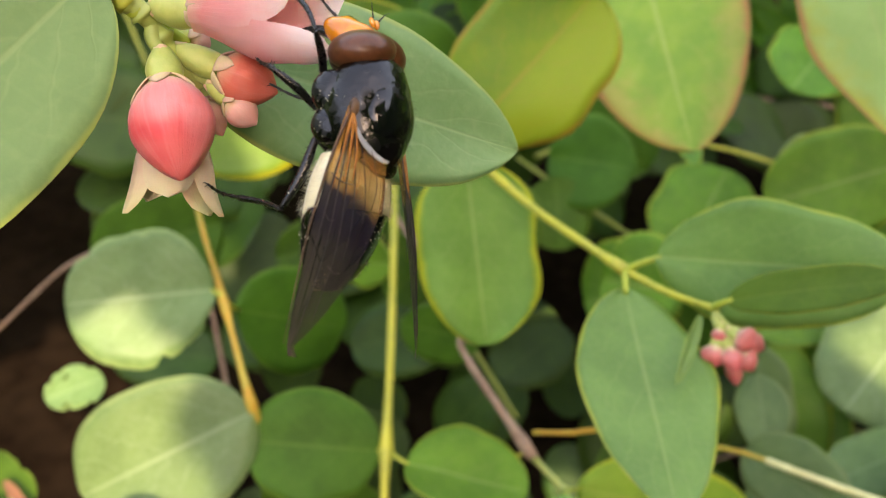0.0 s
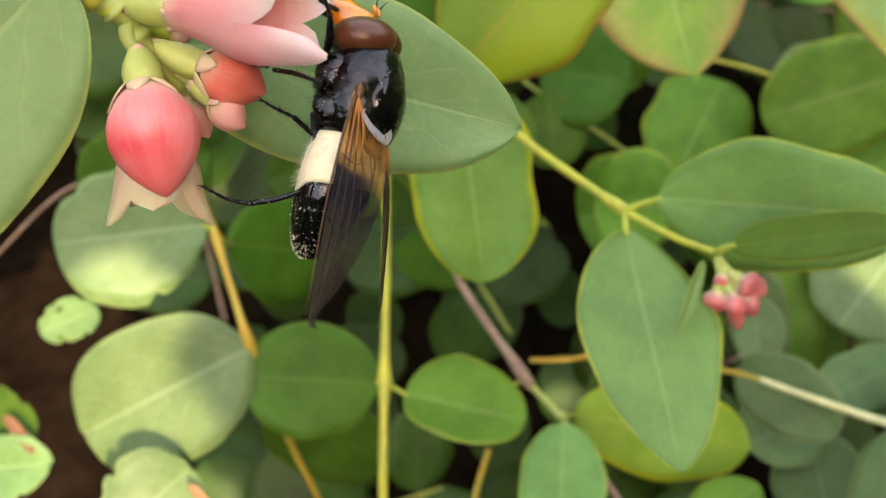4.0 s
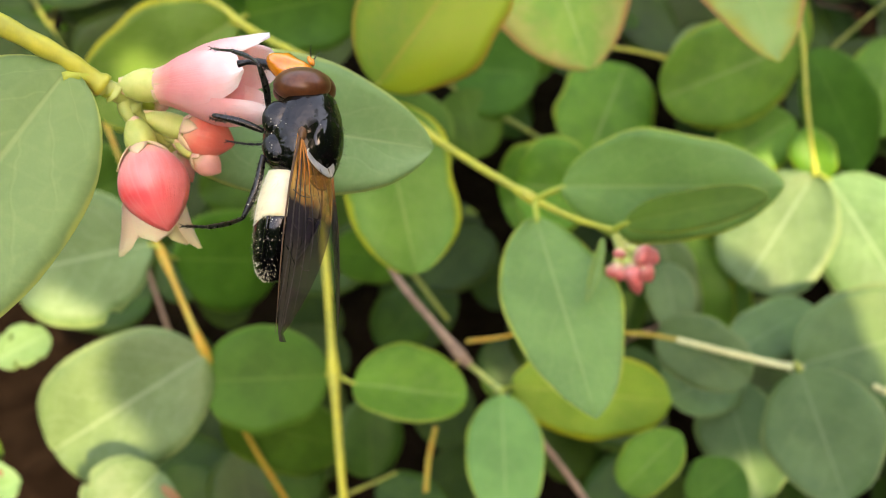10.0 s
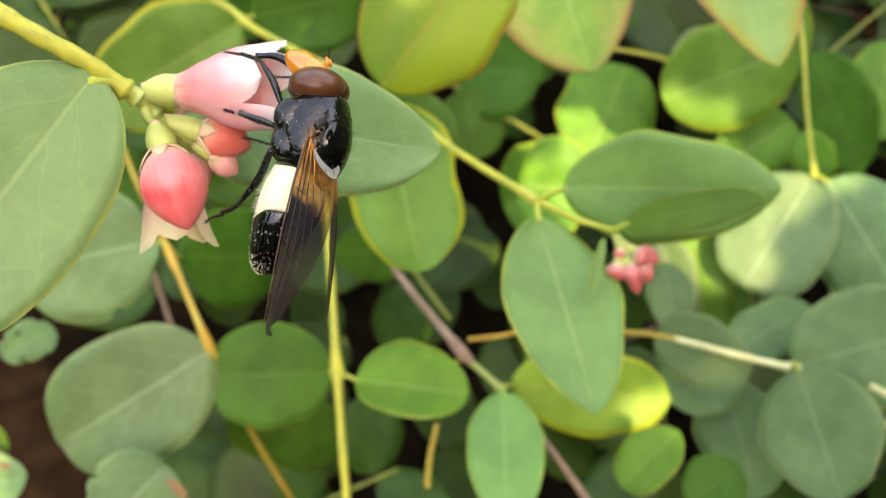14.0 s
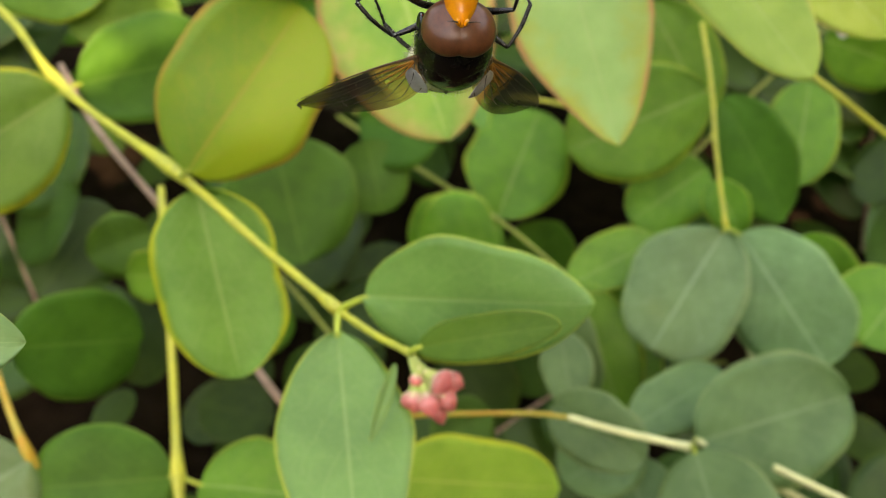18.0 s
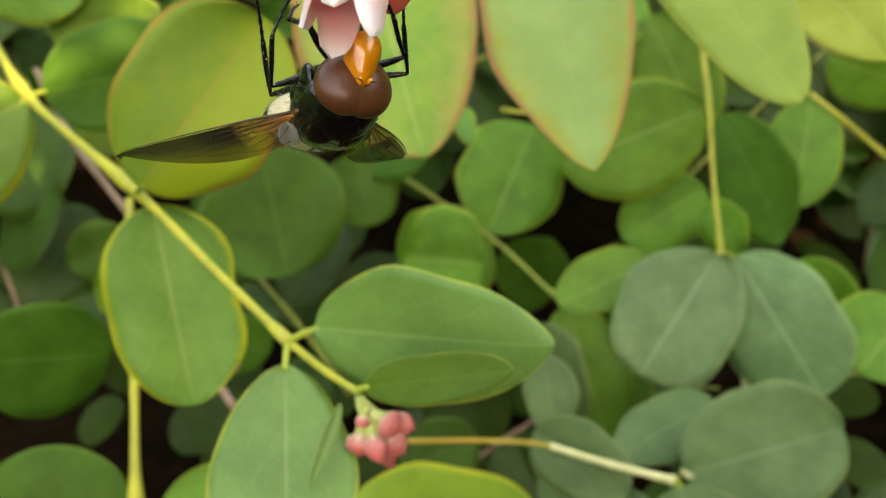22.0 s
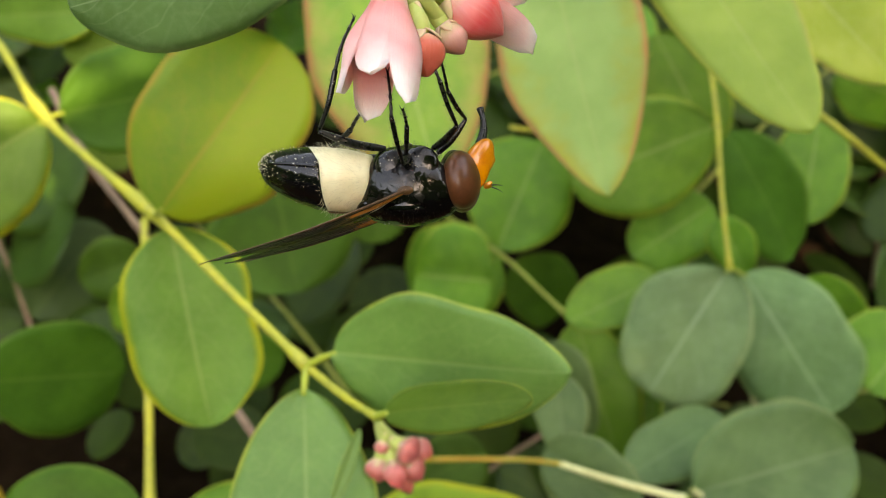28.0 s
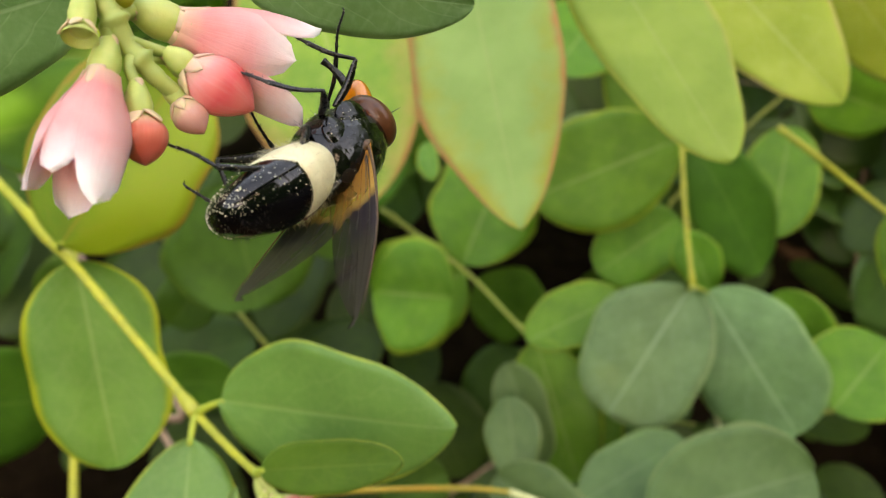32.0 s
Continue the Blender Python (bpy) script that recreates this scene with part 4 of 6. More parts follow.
# ---- flower clusters ----
def floret(cluster, kind, base, tip, wide, joint=None):
    """One bud or open flower, base to tip (cm) and wide (mm), with its green ovary, sepals and stalk."""
    a, b = Vector(base) * CM, Vector(tip) * CM
    x = (b - a).normalized()
    y = x.orthogonal().normalized()
    m = Matrix.Translation(a - cluster.location) @ Matrix((x, y, x.cross(y))).transposed().to_4x4()
    size, w = (b - a).length, wide * 0.001
    green = {"bud": 0.30, "small": 0.50, "flower": 0.27, "pale": 0.2, "husk": 0.8, "pink": 0.45}[kind] * size
    ov = w * {"bud": 0.22, "small": 0.27, "flower": 0.20, "pale": 0.17, "husk": 0.34, "pink": 0.25}[kind]
    rnd = random.Random(len(FLORETS))
    FLORETS.append(kind)
    start = green * 0.92

    def girth(s):
        """Radius of a bud, or of a flower's bell, at s (0..1) of its length."""
        if kind in ("bud", "small", "pink"):
            return max(0.00005, ov * 0.9 * (1 - s) ** 2.5 + 0.5 * w * math.sin(math.pi * s) ** 0.78 * (1.02 - 0.06 * s))
        return ov * 0.9 * (1 - s) ** 3 + 0.5 * w * (math.sin(0.5 * math.pi * min(1.0, s / 0.62)) ** 1.15 * (1.0 - 0.3 * max(0.0, s - 0.62) ** 1.5))

    if kind in ("bud", "small", "pink"):
        n = 18
        prof = [(start + (size - start) * i / n, girth(i / n)) for i in range(n + 1)]
        bm = lathe(prof, 25, 0.0)
        for v in bm.verts:
            ang = math.atan2(v.co.z, v.co.y)
            k = 1 - 0.055 * abs(math.sin(2.5 * ang)) ** 6 * min(1.0, (v.co.x - start) / (0.3 * size))
            v.co.y *= k
            v.co.z *= k
        body = part("bud" if kind == "bud" else "small_bud", bm, (BUD_RED if w > 0.0021 else BUD_DULL) if kind == "small" else BUD_CLOSED if kind == "pink" else BUD, cluster, "", m)
    else:
        n = 12
        far = 0.62
        prof = [(start + (size - start) * far * i / n, 0.93 * girth(far * i / n)) for i in range(n + 1)]
        bm = bmesh.new()
        tube(bm, [Vector((q, 0, 0)) for q, _ in prof], lambda t: prof[int(round(t * n))][1], 20, close=False)
        for f in bm.faces:
            for loop in f.loops:
                loop[uv_layer(bm)].uv.x *= far
        body = part("flower" if kind != "husk" else "calyx", bm, OVARY if kind == "husk" else PETAL if kind == "flower" else PETAL_PALE, cluster, "", m)
        if kind != "husk":
            for k in range(5):
                ang = 2 * math.pi * k / 5 + 0.35 + rnd.uniform(-0.1, 0.1)
                bm = bmesh.new()
                uvs = uv_layer(bm)
                nu, nv = 14, 8
                skins = []
                open_by, reach, out_by = rnd.uniform(-0.05, 0.35), (0.98, 0.82, 1.04, 0.88, 0.94)[k] + rnd.uniform(-0.04, 0.04), (k * 2 % 5) * 0.00006
                if kind == "pale":
                    open_by, reach = rnd.uniform(0.25, 0.9), rnd.uniform(0.72, 1.02)
                for s in (1, -1):
                    grid = []
                    for i in range(nu + 1):
                        u = i / nu
                        row = []
                        for j in range(nv + 1):
                            v = 2 * j / nv - 1
                            spread = math.radians(45) * max(0.0, 1 - (max(0.0, u - 0.28) / 0.72) ** 2.5) ** 0.5
                            r = girth(u) * (1.0 - 0.09 * v * v * min(1.0, 2 * u)) + w * open_by * max(0.0, u - 0.45) ** 1.5 + s * 0.00006 + out_by
                            r += 0.035 * w * noise.noise(Vector((3 * u, 2 * v, 5.0 * k + len(FLORETS))))
                            th = ang + v * spread
                            xx = start + (size - start) * u * reach
                            row.append(bm.verts.new((xx, r * math.cos(th), r * math.sin(th))))
                        grid.append(row)
                    skins.append(grid)
                for s, grid in enumerate(skins):
                    for i in range(nu):
                        for j in range(nv):
                            ids = ((i, j), (i + 1, j), (i + 1, j + 1), (i, j + 1))
                            f = bm.faces.new([grid[c][d] for c, d in (ids if s else ids[::-1])])
                            for loop, (c, d) in zip(f.loops, ids if s else ids[::-1]):
                                loop[uvs].uv = (c / nu, d / nv)
                part("petal", bm, PETAL if kind == "flower" else PETAL_PALE, body)
    prof = [(green * s, ov * r) for s, r in ((0, 0.5), (0.08, 0.62), (0.2, 0.78), (0.38, 0.98), (0.58, 1.1), (0.78, 1.06), (0.92, 0.92), (1.0, 0.86), (1.02, 0.6))]
    part("ovary", lathe(prof, 16), OVARY, body)
    cup = {"bud": 0.17, "small": 0.24, "pink": 0.26, "husk": 0.5}.get(kind, 0.16)
    for k in range(5):
        bm = bmesh.new()
        uvs = uv_layer(bm)
        rows = []
        reach, ang = cup * rnd.uniform(0.8, 1.15), 2 * math.pi * k / 5 + 0.2
        for i in range(7):
            u = i / 6
            s = reach * u
            lift = 0.00005 + (0.00003 + 0.004 * w) * u * u
            row = []
            for j in range(5):
                v = j / 2 - 1
                th = ang + v * math.radians(38) * (1 - u) ** 0.8
                rr = max(girth(s), ov * 0.86) * (1 - 0.03 * v * v) + lift
                row.append(bm.verts.new((start - 0.1 * green * (1 - u) + (size - start) * s, rr * math.cos(th), rr * math.sin(th))))
            rows.append(row)
        for i in range(6):
            for j in range(4):
                bm.faces.new((rows[i][j], rows[i][j + 1], rows[i + 1][j + 1], rows[i + 1][j]))
        bmesh.ops.recalc_face_normals(bm, faces=bm.faces[:])
        bmesh.ops.solidify(bm, geom=bm.faces[:], thickness=0.00008)
        bmesh.ops.recalc_face_normals(bm, faces=bm.faces[:])
        part("sepal", bm, SEPAL, body)
    for k in range(2):
        bm = blade(ov * 0.85, ov * 0.8, 0.15, 0.9, -0.3, -0.1, 0.04, k, 5, 4, 0.0001)
        part("bract", bm, SEPAL, body, "", Matrix.Rotation(math.pi * k + rnd.uniform(0, 3), 4, "X") @ pose(0.0, 0, ov * 0.55, 0, -14, 0))
    if joint:
        j = m.inverted() @ (Vector(joint) * CM - cluster.location)
        bm = bmesh.new()
        tube(bm, spline([j, j * 0.5 + Vector((0, 0, -0.0003)), (0.0003, 0, 0)], 4), lambda t: ov * (0.55 - 0.1 * t), 8)
        part("stalk", bm, STEM_GREEN, body)
    return body

cluster_a = thing("flower_cluster", Vector((-1.47, 4.92, 43.61)) * CM, "cluster of pink snowberry buds and half-open pink and white flowers", "flower cluster", "flower clusters")
stem(cluster_a, [(-1.61, 5.04, 43.55), (-1.55, 5.05, 43.5), (-1.48, 5.05, 43.39), (-1.39, 5.02, 43.23), (-1.27, 4.99, 43.03)], 0.62, 0.42, STEM_GREEN, knots=(0.3, 0.6,))
floret(cluster_a, "flower", (-1.492, 5.09, 43.495), (-0.394, 4.913, 43.555), 5.45, joint=(-1.538, 5.084, 43.455))
floret(cluster_a, "small", (-1.4, 5.052, 43.26), (-0.79, 4.935, 43.03), 3.05, joint=(-1.469, 5.037, 43.355))
floret(cluster_a, "bud", (-1.445, 4.976, 43.291), (-1.244, 4.289, 42.828), 4.5, joint=(-1.488, 5.052, 43.397))
floret(cluster_a, "pale", (-1.461, 5.126, 43.097), (-1.431, 4.542, 42.344), 4.1, joint=(-1.483, 5.043, 43.301))
floret(cluster_a, "small", (-1.206, 4.956, 43.089), (-0.908, 4.801, 42.894), 1.86, joint=(-1.377, 5.006, 43.213))
floret(cluster_a, "small", (-1.337, 5.086, 43.069), (-1.137, 4.857, 42.787), 1.55, joint=(-1.388, 5.022, 43.229))
floret(cluster_a, "small", (-1.479, 5.295, 43.276), (-1.264, 5.364, 43.136), 1.65, joint=(-1.538, 5.084, 43.455))
floret(cluster_a, "husk", (-1.545, 5.347, 43.325), (-1.278, 5.509, 43.228), 1.83, joint=(-1.538, 5.084, 43.455))
cluster_b = thing("flower_cluster", Vector((4.060, 7.22, 44.51)) * CM, "hanging cluster of pink snowberry flowers and red buds", "flower cluster", "flower clusters")
stem(cluster_b, [(4.020, 7.28, 44.58), (4.060, 7.22, 44.51), (4.130, 7.14, 44.36), (4.240, 7.08, 44.21), (4.340, 7.08, 44.07)], 0.62, 0.42, STEM_GREEN, knots=(0.3, 0.6,))
floret(cluster_b, "flower", (4.046, 7.148, 44.422), (3.892, 6.279, 44.023), 3.75, joint=(4.069, 7.202, 44.487))
floret(cluster_b, "small", (4.153, 6.992, 44.256), (4.183, 6.62, 43.987), 2.39, joint=(4.144, 7.115, 44.335))
floret(cluster_b, "small", (4.245, 7.133, 44.184), (4.435, 6.947, 43.932), 1.79, joint=(4.223, 7.092, 44.226))
floret(cluster_b, "bud", (4.279, 7.221, 44.288), (4.699, 7.083, 43.964), 3.02, joint=(4.126, 7.147, 44.4))
floret(cluster_b, "flower", (4.119, 7.426, 44.444), (4.960, 7.528, 43.892), 5.11, joint=(4.072, 7.221, 44.509))
floret(cluster_b, "husk", (3.958, 7.273, 44.646), (3.945, 6.958, 44.499), 1.85, joint=(4.036, 7.273, 44.564))
floret(cluster_b, "small", (4.253, 7.318, 44.183), (4.441, 7.314, 43.956), 1.43, joint=(4.186, 7.109, 44.302))
bud_cluster = thing("flower_cluster", Vector((3.62, 9.25, 37.65)) * CM, "small cluster of closed deep pink flower buds", "flower cluster", "flower clusters")
floret(bud_cluster, "pink", (3.769, 9.056, 37.533), (4.069, 8.772, 37.490), 3.36, joint=(3.618, 9.265, 37.666))
floret(bud_cluster, "pink", (3.833, 9.043, 37.528), (4.265, 8.949, 37.265), 2.63, joint=(3.618, 9.265, 37.666))
floret(bud_cluster, "pink", (3.664, 9.019, 37.477), (3.530, 8.695, 37.172), 3.21, joint=(3.618, 9.265, 37.666))
floret(bud_cluster, "pink", (3.721, 8.993, 37.456), (3.797, 8.497, 37.294), 2.63, joint=(3.618, 9.265, 37.666))
floret(bud_cluster, "pink", (3.794, 8.999, 37.473), (4.095, 8.699, 37.113), 2.92, joint=(3.618, 9.265, 37.666))
floret(bud_cluster, "pink", (3.765, 8.965, 37.432), (3.942, 8.722, 36.815), 2.19, joint=(3.618, 9.265, 37.666))
floret(bud_cluster, "pink", (3.712, 9.116, 37.591), (3.606, 8.908, 37.419), 1.75, joint=(3.618, 9.265, 37.666))
bud_cluster_far = thing("flower_cluster", Vector((19.5, 27.18, 31.54)) * CM, "small far-off cluster of pale pink buds", "flower cluster", "flower clusters")
floret(bud_cluster_far, "flower", (19.261, 26.020, 32.470), (19.036, 25.446, 31.790), 5.6, joint=(20.296, 27.568, 32.073))
floret(bud_cluster_far, "pink", (18.892, 26.157, 32.584), (18.497, 25.857, 32.197), 3.2, joint=(20.296, 27.568, 32.073))
floret(bud_cluster_far, "pink", (19.422, 26.163, 32.651), (19.561, 25.661, 32.094), 3.0, joint=(20.296, 27.568, 32.073))
SWAY = [(0, -0.0006, 0.0016, 0.0017), (17, -0.0006, 0.0016, 0.0017), (18.5, -0.0006, 0.0016, 0.0017), (19, -0.0000, 0.0007, 0.0007), (19.5, -0.0006, 0.0008, 0.0008), (20, -0.0002, 0.0007, 0.0007), (21, -0.0003, 0.0004, 0.0004), (21.5, -0.0003, 0.0006, 0.0006), (22, 0.0000, 0.0002, 0.0002), (23, 0.0002, 0.0003, 0.0004), (24, 0.0003, 0.0002, 0.0003), (24.5, 0.0002, 0.0002, 0.0003), (26.5, -0.0000, 0.0000, 0.0000), (27, -0.0002, -0.0000, -0.0001), (28, -0.0002, -0.0001, -0.0001), (28.5, -0.0000, 0.0000, 0.0000), (29, 0.0002, 0.0001, 0.0001), (30, 0.0001, 0.0000, 0.0001), (30.5, -0.0000, -0.0000, -0.0000), (31, -0.0000, -0.0000, -0.0000), (31.5, -0.0001, -0.0001, -0.0001), (32, -0.0004, -0.0003, -0.0004)]  # seconds and metres by which the hanging cluster swings

# ---- the hoverfly ----
def ellipsoid(rx, ry, rz, seg=24, rings=14):
    bm = bmesh.new()
    bmesh.ops.create_uvsphere(bm, u_segments=seg, v_segments=rings, radius=1.0)
    for v in bm.verts:
        v.co = Vector((v.co.x * rx, v.co.y * ry, v.co.z * rz))
    return bm


def bristles(spots, length, thick, seed):
    """Many fine tapering hairs in one mesh; spots: (place, way)."""
    rnd = random.Random(seed)
    verts, faces = [], []
    for q, way in spots:
        way = (way + Vector((rnd.gauss(0, 0.3), rnd.gauss(0, 0.3), rnd.gauss(0, 0.3)))).normalized()
        s = way.orthogonal().normalized() * thick
        t = way.cross(s)
        n = len(verts)
        verts += [q + s, q - s * 0.5 + t * 0.87, q - s * 0.5 - t * 0.87, q + way * length * rnd.uniform(0.6, 1.3)]
        faces += [(n, n + 1, n + 3), (n + 1, n + 2, n + 3), (n + 2, n, n + 3)]
    bm = bmesh.new()
    vs = [bm.verts.new(v) for v in verts]
    for f in faces:
        bm.faces.new([vs[i] for i in f])
    return bm


MM = 0.001
fly = thing("hoverfly", (0, 0, 0), "large black hoverfly with an ivory-white band and smoky amber wings", "insect")


def mm(*v):
    return Vector(v) * MM


bm = bmesh.new()
tube(bm, [mm(0, y, z) for y, z in ((2.6, -0.35), (2.4, -0.2), (1.95, 0.0), (1.25, 0.1), (0.4, 0.15), (-0.5, 0.15), (-1.3, 0.1), (-1.95, 0.0), (-2.4, -0.1), (-2.6, -0.2))], lambda t: 0.00252 * max(0.12, math.sin(math.pi * (0.05 + 0.90 * t)) ** 0.42), 28, 1.0)
thorax = part("thorax", bm, BLACK_ROUGH, fly, "glossy black thorax")
part("back_plate", ellipsoid(0.00205, 0.00215, 0.00110), BLACK, fly, "smooth shining back", pose(0, -0.0001, 0.00158))
for side in (-1, 1):
    for y, z, a, b in ((0.9, -0.75, 1.05, 0.95), (-0.75, -0.6, 0.95, 1.0)):
        part("side_plate", ellipsoid(0.00042, 0.0011 * a, 0.0011 * b, 14, 10), BLACK_ROUGH, fly, "", pose(side * 0.00204 * (1 - 0.02 * y * y), 0.001 * y, 0.001 * z, 0, side * 10 * z, -side * 5 * y))
    part("wing_root", ellipsoid(0.00035, 0.00055, 0.0003, 12, 8), VEIN_BROWN, fly, "brown wing hinge", pose(side * 0.00222, 0.0, 0.0009))
bm = ellipsoid(0.00145, 0.0009, 0.0006)
part("scutellum", bm, BLACK, fly, "", pose(0, -0.0024, 0.0013, -18))
part("head", ellipsoid(0.00185, 0.0010, 0.0018), BLACK_DULL, fly, "", pose(0, 0.0029, -0.0001))
for side in (-1, 1):
    bm = ellipsoid(0.00182, 0.00114, 0.00180, 32, 20)
    part("eye", bm, EYE, fly, "shiny chestnut-brown compound eye", pose(side * 0.00052, 0.0033, 0.0001, 0, side * 6, -side * 12))
bm = ellipsoid(0.00098, 0.00092, 0.00165, 24, 16)
for v in bm.verts:
    if v.co.z < 0:
        v.co.y += 0.35 * abs(v.co.z)
    v.co.x *= 1.0 - 0.48 * v.co.z / 0.00165
    v.co.y += 0.00022 * math.exp(-((v.co.z + 0.0002) / 0.00035) ** 2 - (v.co.x / 0.0005) ** 2)
face = part("face", bm, FACE, fly, "shiny orange-yellow face", pose(0, 0.00422, -0.00095, 8))
for side in (-1, 1):
    bm = ellipsoid(0.00013, 0.00032, 0.00016, 10, 8)
    ant = part("antenna", bm, FACE, fly, "small orange feeler", pose(side * 0.00024, 0.00490, 0.00042, -20, 0, -side * 18))
    bm = bmesh.new()
    tube(bm, spline([mm(0, 0.2, 0.15), mm(side * 0.2, 0.6, 0.4), mm(side * 0.45, 0.9, 0.65)], 4), lambda t: 0.00004 * (1.2 - t), 5)
    part("arista", bm, BRISTLE, ant)
bm = bmesh.new()
tube(bm, spline([mm(0, 4.5, -2.0), mm(0, 4.8, -2.9), mm(0, 4.85, -3.7), mm(0, 4.7, -4.5)], 6), lambda t: 0.00034 - 0.00021 * t + 0.00012 * max(0.0, t - 0.8) / 0.2, 12)
part("proboscis", bm, BLACK_DULL, fly)


def abdomen_ring(y):
    """Half width, half height and height of the middle of the abdomen at y (mm)."""
    s = min(1.0, max(0.0, (-y - 2.1) / 7.1))
    wide = 2.72 * max(0.0, math.sin(math.pi * (0.14 + 0.86 * s) ** 0.95)) ** 0.40
    return wide, wide * (0.76 - 0.08 * s), -0.3 - 1.2 * s**1.7


def abdomen_piece(y0, y1, n, grow=1.0, seam=1):
    """A stretch of the abdomen; where black and ivory meet, the ivory runs further back under the belly."""
    bm = bmesh.new()
    uvs = uv_layer(bm)
    rings = []
    for i in range(n + 1):
        y, at_seam = y0 + (y1 - y0) * i / n, max(0.0, 1 - 2.2 * (1 - i / n if seam else i / n))
        w, h, z = abdomen_ring(y)
        notch = 1 - 0.018 * max(0.0, math.cos((y + 4.55) * 2 * math.pi / 1.75)) ** 12
        ring = []
        for k in range(56):
            a = 2 * math.pi * k / 56
            side = math.asin(max(-1.0, min(1.0, math.sin(a)))) + 0.2
            fore = -0.95 * min(1.0, max(0.0, -side) / 0.9) * at_seam
            wf, hf, zf = abdomen_ring(y + fore)
            ring.append(bm.verts.new(mm(math.cos(a) * wf * grow * notch, y + fore, zf + math.sin(a) * hf * grow * notch)))
        rings.append(ring)
    for i in range(n):
        for k in range(56):
            bm.faces.new((rings[i][k], rings[i + 1][k], rings[i + 1][(k + 1) % 56], rings[i][(k + 1) % 56]))
    bm.faces.new(rings[0])
    bm.faces.new(rings[-1][::-1])
    return bm


abdomen = part("abdomen", abdomen_piece(-5.0, -9.17, 22, seam=0), BLACK, fly, "glossy black rear abdomen")
band = part("abdomen_band", abdomen_piece(-2.15, -5.01, 10, 1.004), IVORY, fly, "ivory-white band round the waist")
bm = bmesh.new()
tube(bm, [mm(0, y, abdomen_ring(y)[2] + abdomen_ring(y)[1] * 1.0) for y in (-2.9, -3.3, -3.8, -4.3, -4.8, -5.05)], lambda t: 0.00010 + 0.00006 * t, 6, 0.6)
part("band_line", bm, VEIN_BROWN, band, "dark line along the middle of the band")
rnd = random.Random(5)
spots = []
for _ in range(900):
    y, a = rnd.uniform(-9.1, -5.0), rnd.uniform(0, 2 * math.pi)
    w, h, z = abdomen_ring(y)
    if abs(math.sin(a)) < 0.55 or y < -7.5 or math.sin(a) < 0:
        spots.append((mm(math.cos(a) * w, y, z + math.sin(a) * h), Vector((math.cos(a), -0.7, math.sin(a)))))
tagged(part("abdomen_hair", bristles(spots, 0.00028, 0.000009, 1), BRISTLE, fly, "short dark hairs"), kind="stuff")
for side in (-1, 1):
    line = []
    for i in range(15):
        y = -5.05 - 3.65 * i / 14
        w, h, z = abdomen_ring(y)
        line.append(mm(side * math.cos(0.12) * w, y, z - math.sin(0.12) * h))
    bm = bmesh.new()
    tube(bm, line, lambda t: 0.00014 * (1.1 - 0.6 * t), 8)
    part("abdomen_edge", bm, BLACK, fly, "shiny raised edge of the abdomen")
grains = bmesh.new()
for _ in range(520):
    y, a = rnd.choice((rnd.gauss(-8.7, 0.35), rnd.gauss(-8.6, 0.4), rnd.uniform(-8.6, -5.2), rnd.gauss(1.2, 0.8))), rnd.uniform(math.pi * 0.8, math.pi * 2.2)
    if y < -2.4:
        w, h, z = abdomen_ring(max(-9.1, y))
    else:
        w = h = 2.5 * max(0.12, math.sin(math.pi * (0.05 + 0.9 * (2.5 - y) / 5.0))) ** 0.42
        z = 0.1
    q = mm(math.cos(a) * (w + 0.06), max(-9.15, y), z + math.sin(a) * (h + 0.06))
    bmesh.ops.create_icosphere(grains, subdivisions=1, radius=rnd.uniform(0.014, 0.042) * MM, matrix=Matrix.Translation(q))
tagged(part("pollen", grains, POLLEN, fly, "pale pollen grains stuck to the body"), kind="stuff")
spots = []
for _ in range(1100):
    y, a = rnd.uniform(-5.15, -2.4), rnd.uniform(0, 2 * math.pi)
    w, h, z = abdomen_ring(y)
    spots.append((mm(math.cos(a) * w, y, z + math.sin(a) * h), Vector((math.cos(a), -0.6, math.sin(a)))))
tagged(part("band_hair", bristles(spots, 0.00048, 0.000008, 2), BRISTLE_PALE, fly, "short pale hairs"), kind="stuff")
spots = []
for _ in range(700):
    y, a = rnd.uniform(-2.2, 2.2), rnd.uniform(0, 2 * math.pi)
    r = 2.52 * max(0.12, math.sin(math.pi * (0.05 + 0.9 * (2.5 - y) / 5.0))) ** 0.42
    spots.append((mm(math.cos(a) * r, y, math.sin(a) * r * 0.96 + 0.1), Vector((math.cos(a), -0.2, math.sin(a)))))
tagged(part("thorax_hair", bristles(spots, 0.00055, 0.000009, 3), BRISTLE, fly, "short dark hairs"), kind="stuff")


def wing_mesh(side):
    """A wing along +x (mirrored for the left), leading edge towards +y, slightly cambered and pleated."""
    bm = bmesh.new()
    uvs = uv_layer(bm)
    nu, nv = 26, 12
    rows = []
    for i in range(nu + 1):
        u = i / nu
        lead = 0.75 * math.sin(math.pi * min(1, 0.1 + 0.9 * u)) ** 0.6 + 0.2 * u
        trail = -(0.4 + 2.5 * math.sin(math.pi * (0.06 + 0.94 * u) ** 0.85) ** 0.75) + 0.9 * u
        if u > 0.97:
            trail = lead - 0.5
        rows.append([bm.verts.new(mm(side * 12.6 * u, trail + (lead - trail) * k / nv, 0.35 * math.sin(math.pi * u) + 0.10 * math.cos(k * 2.6) * min(1, 4 * u) * (1 - u))) for k in range(nv + 1)])
    for i in range(nu):
        for k in range(nv):
            ids = ((i, k), (i + 1, k), (i + 1, k + 1), (i, k + 1))
            f = bm.faces.new([rows[a][b] for a, b in ids])
            for loop, (a, b) in zip(f.loops, ids):
                loop[uvs].uv = (a / nu, b / nv)
    return bm


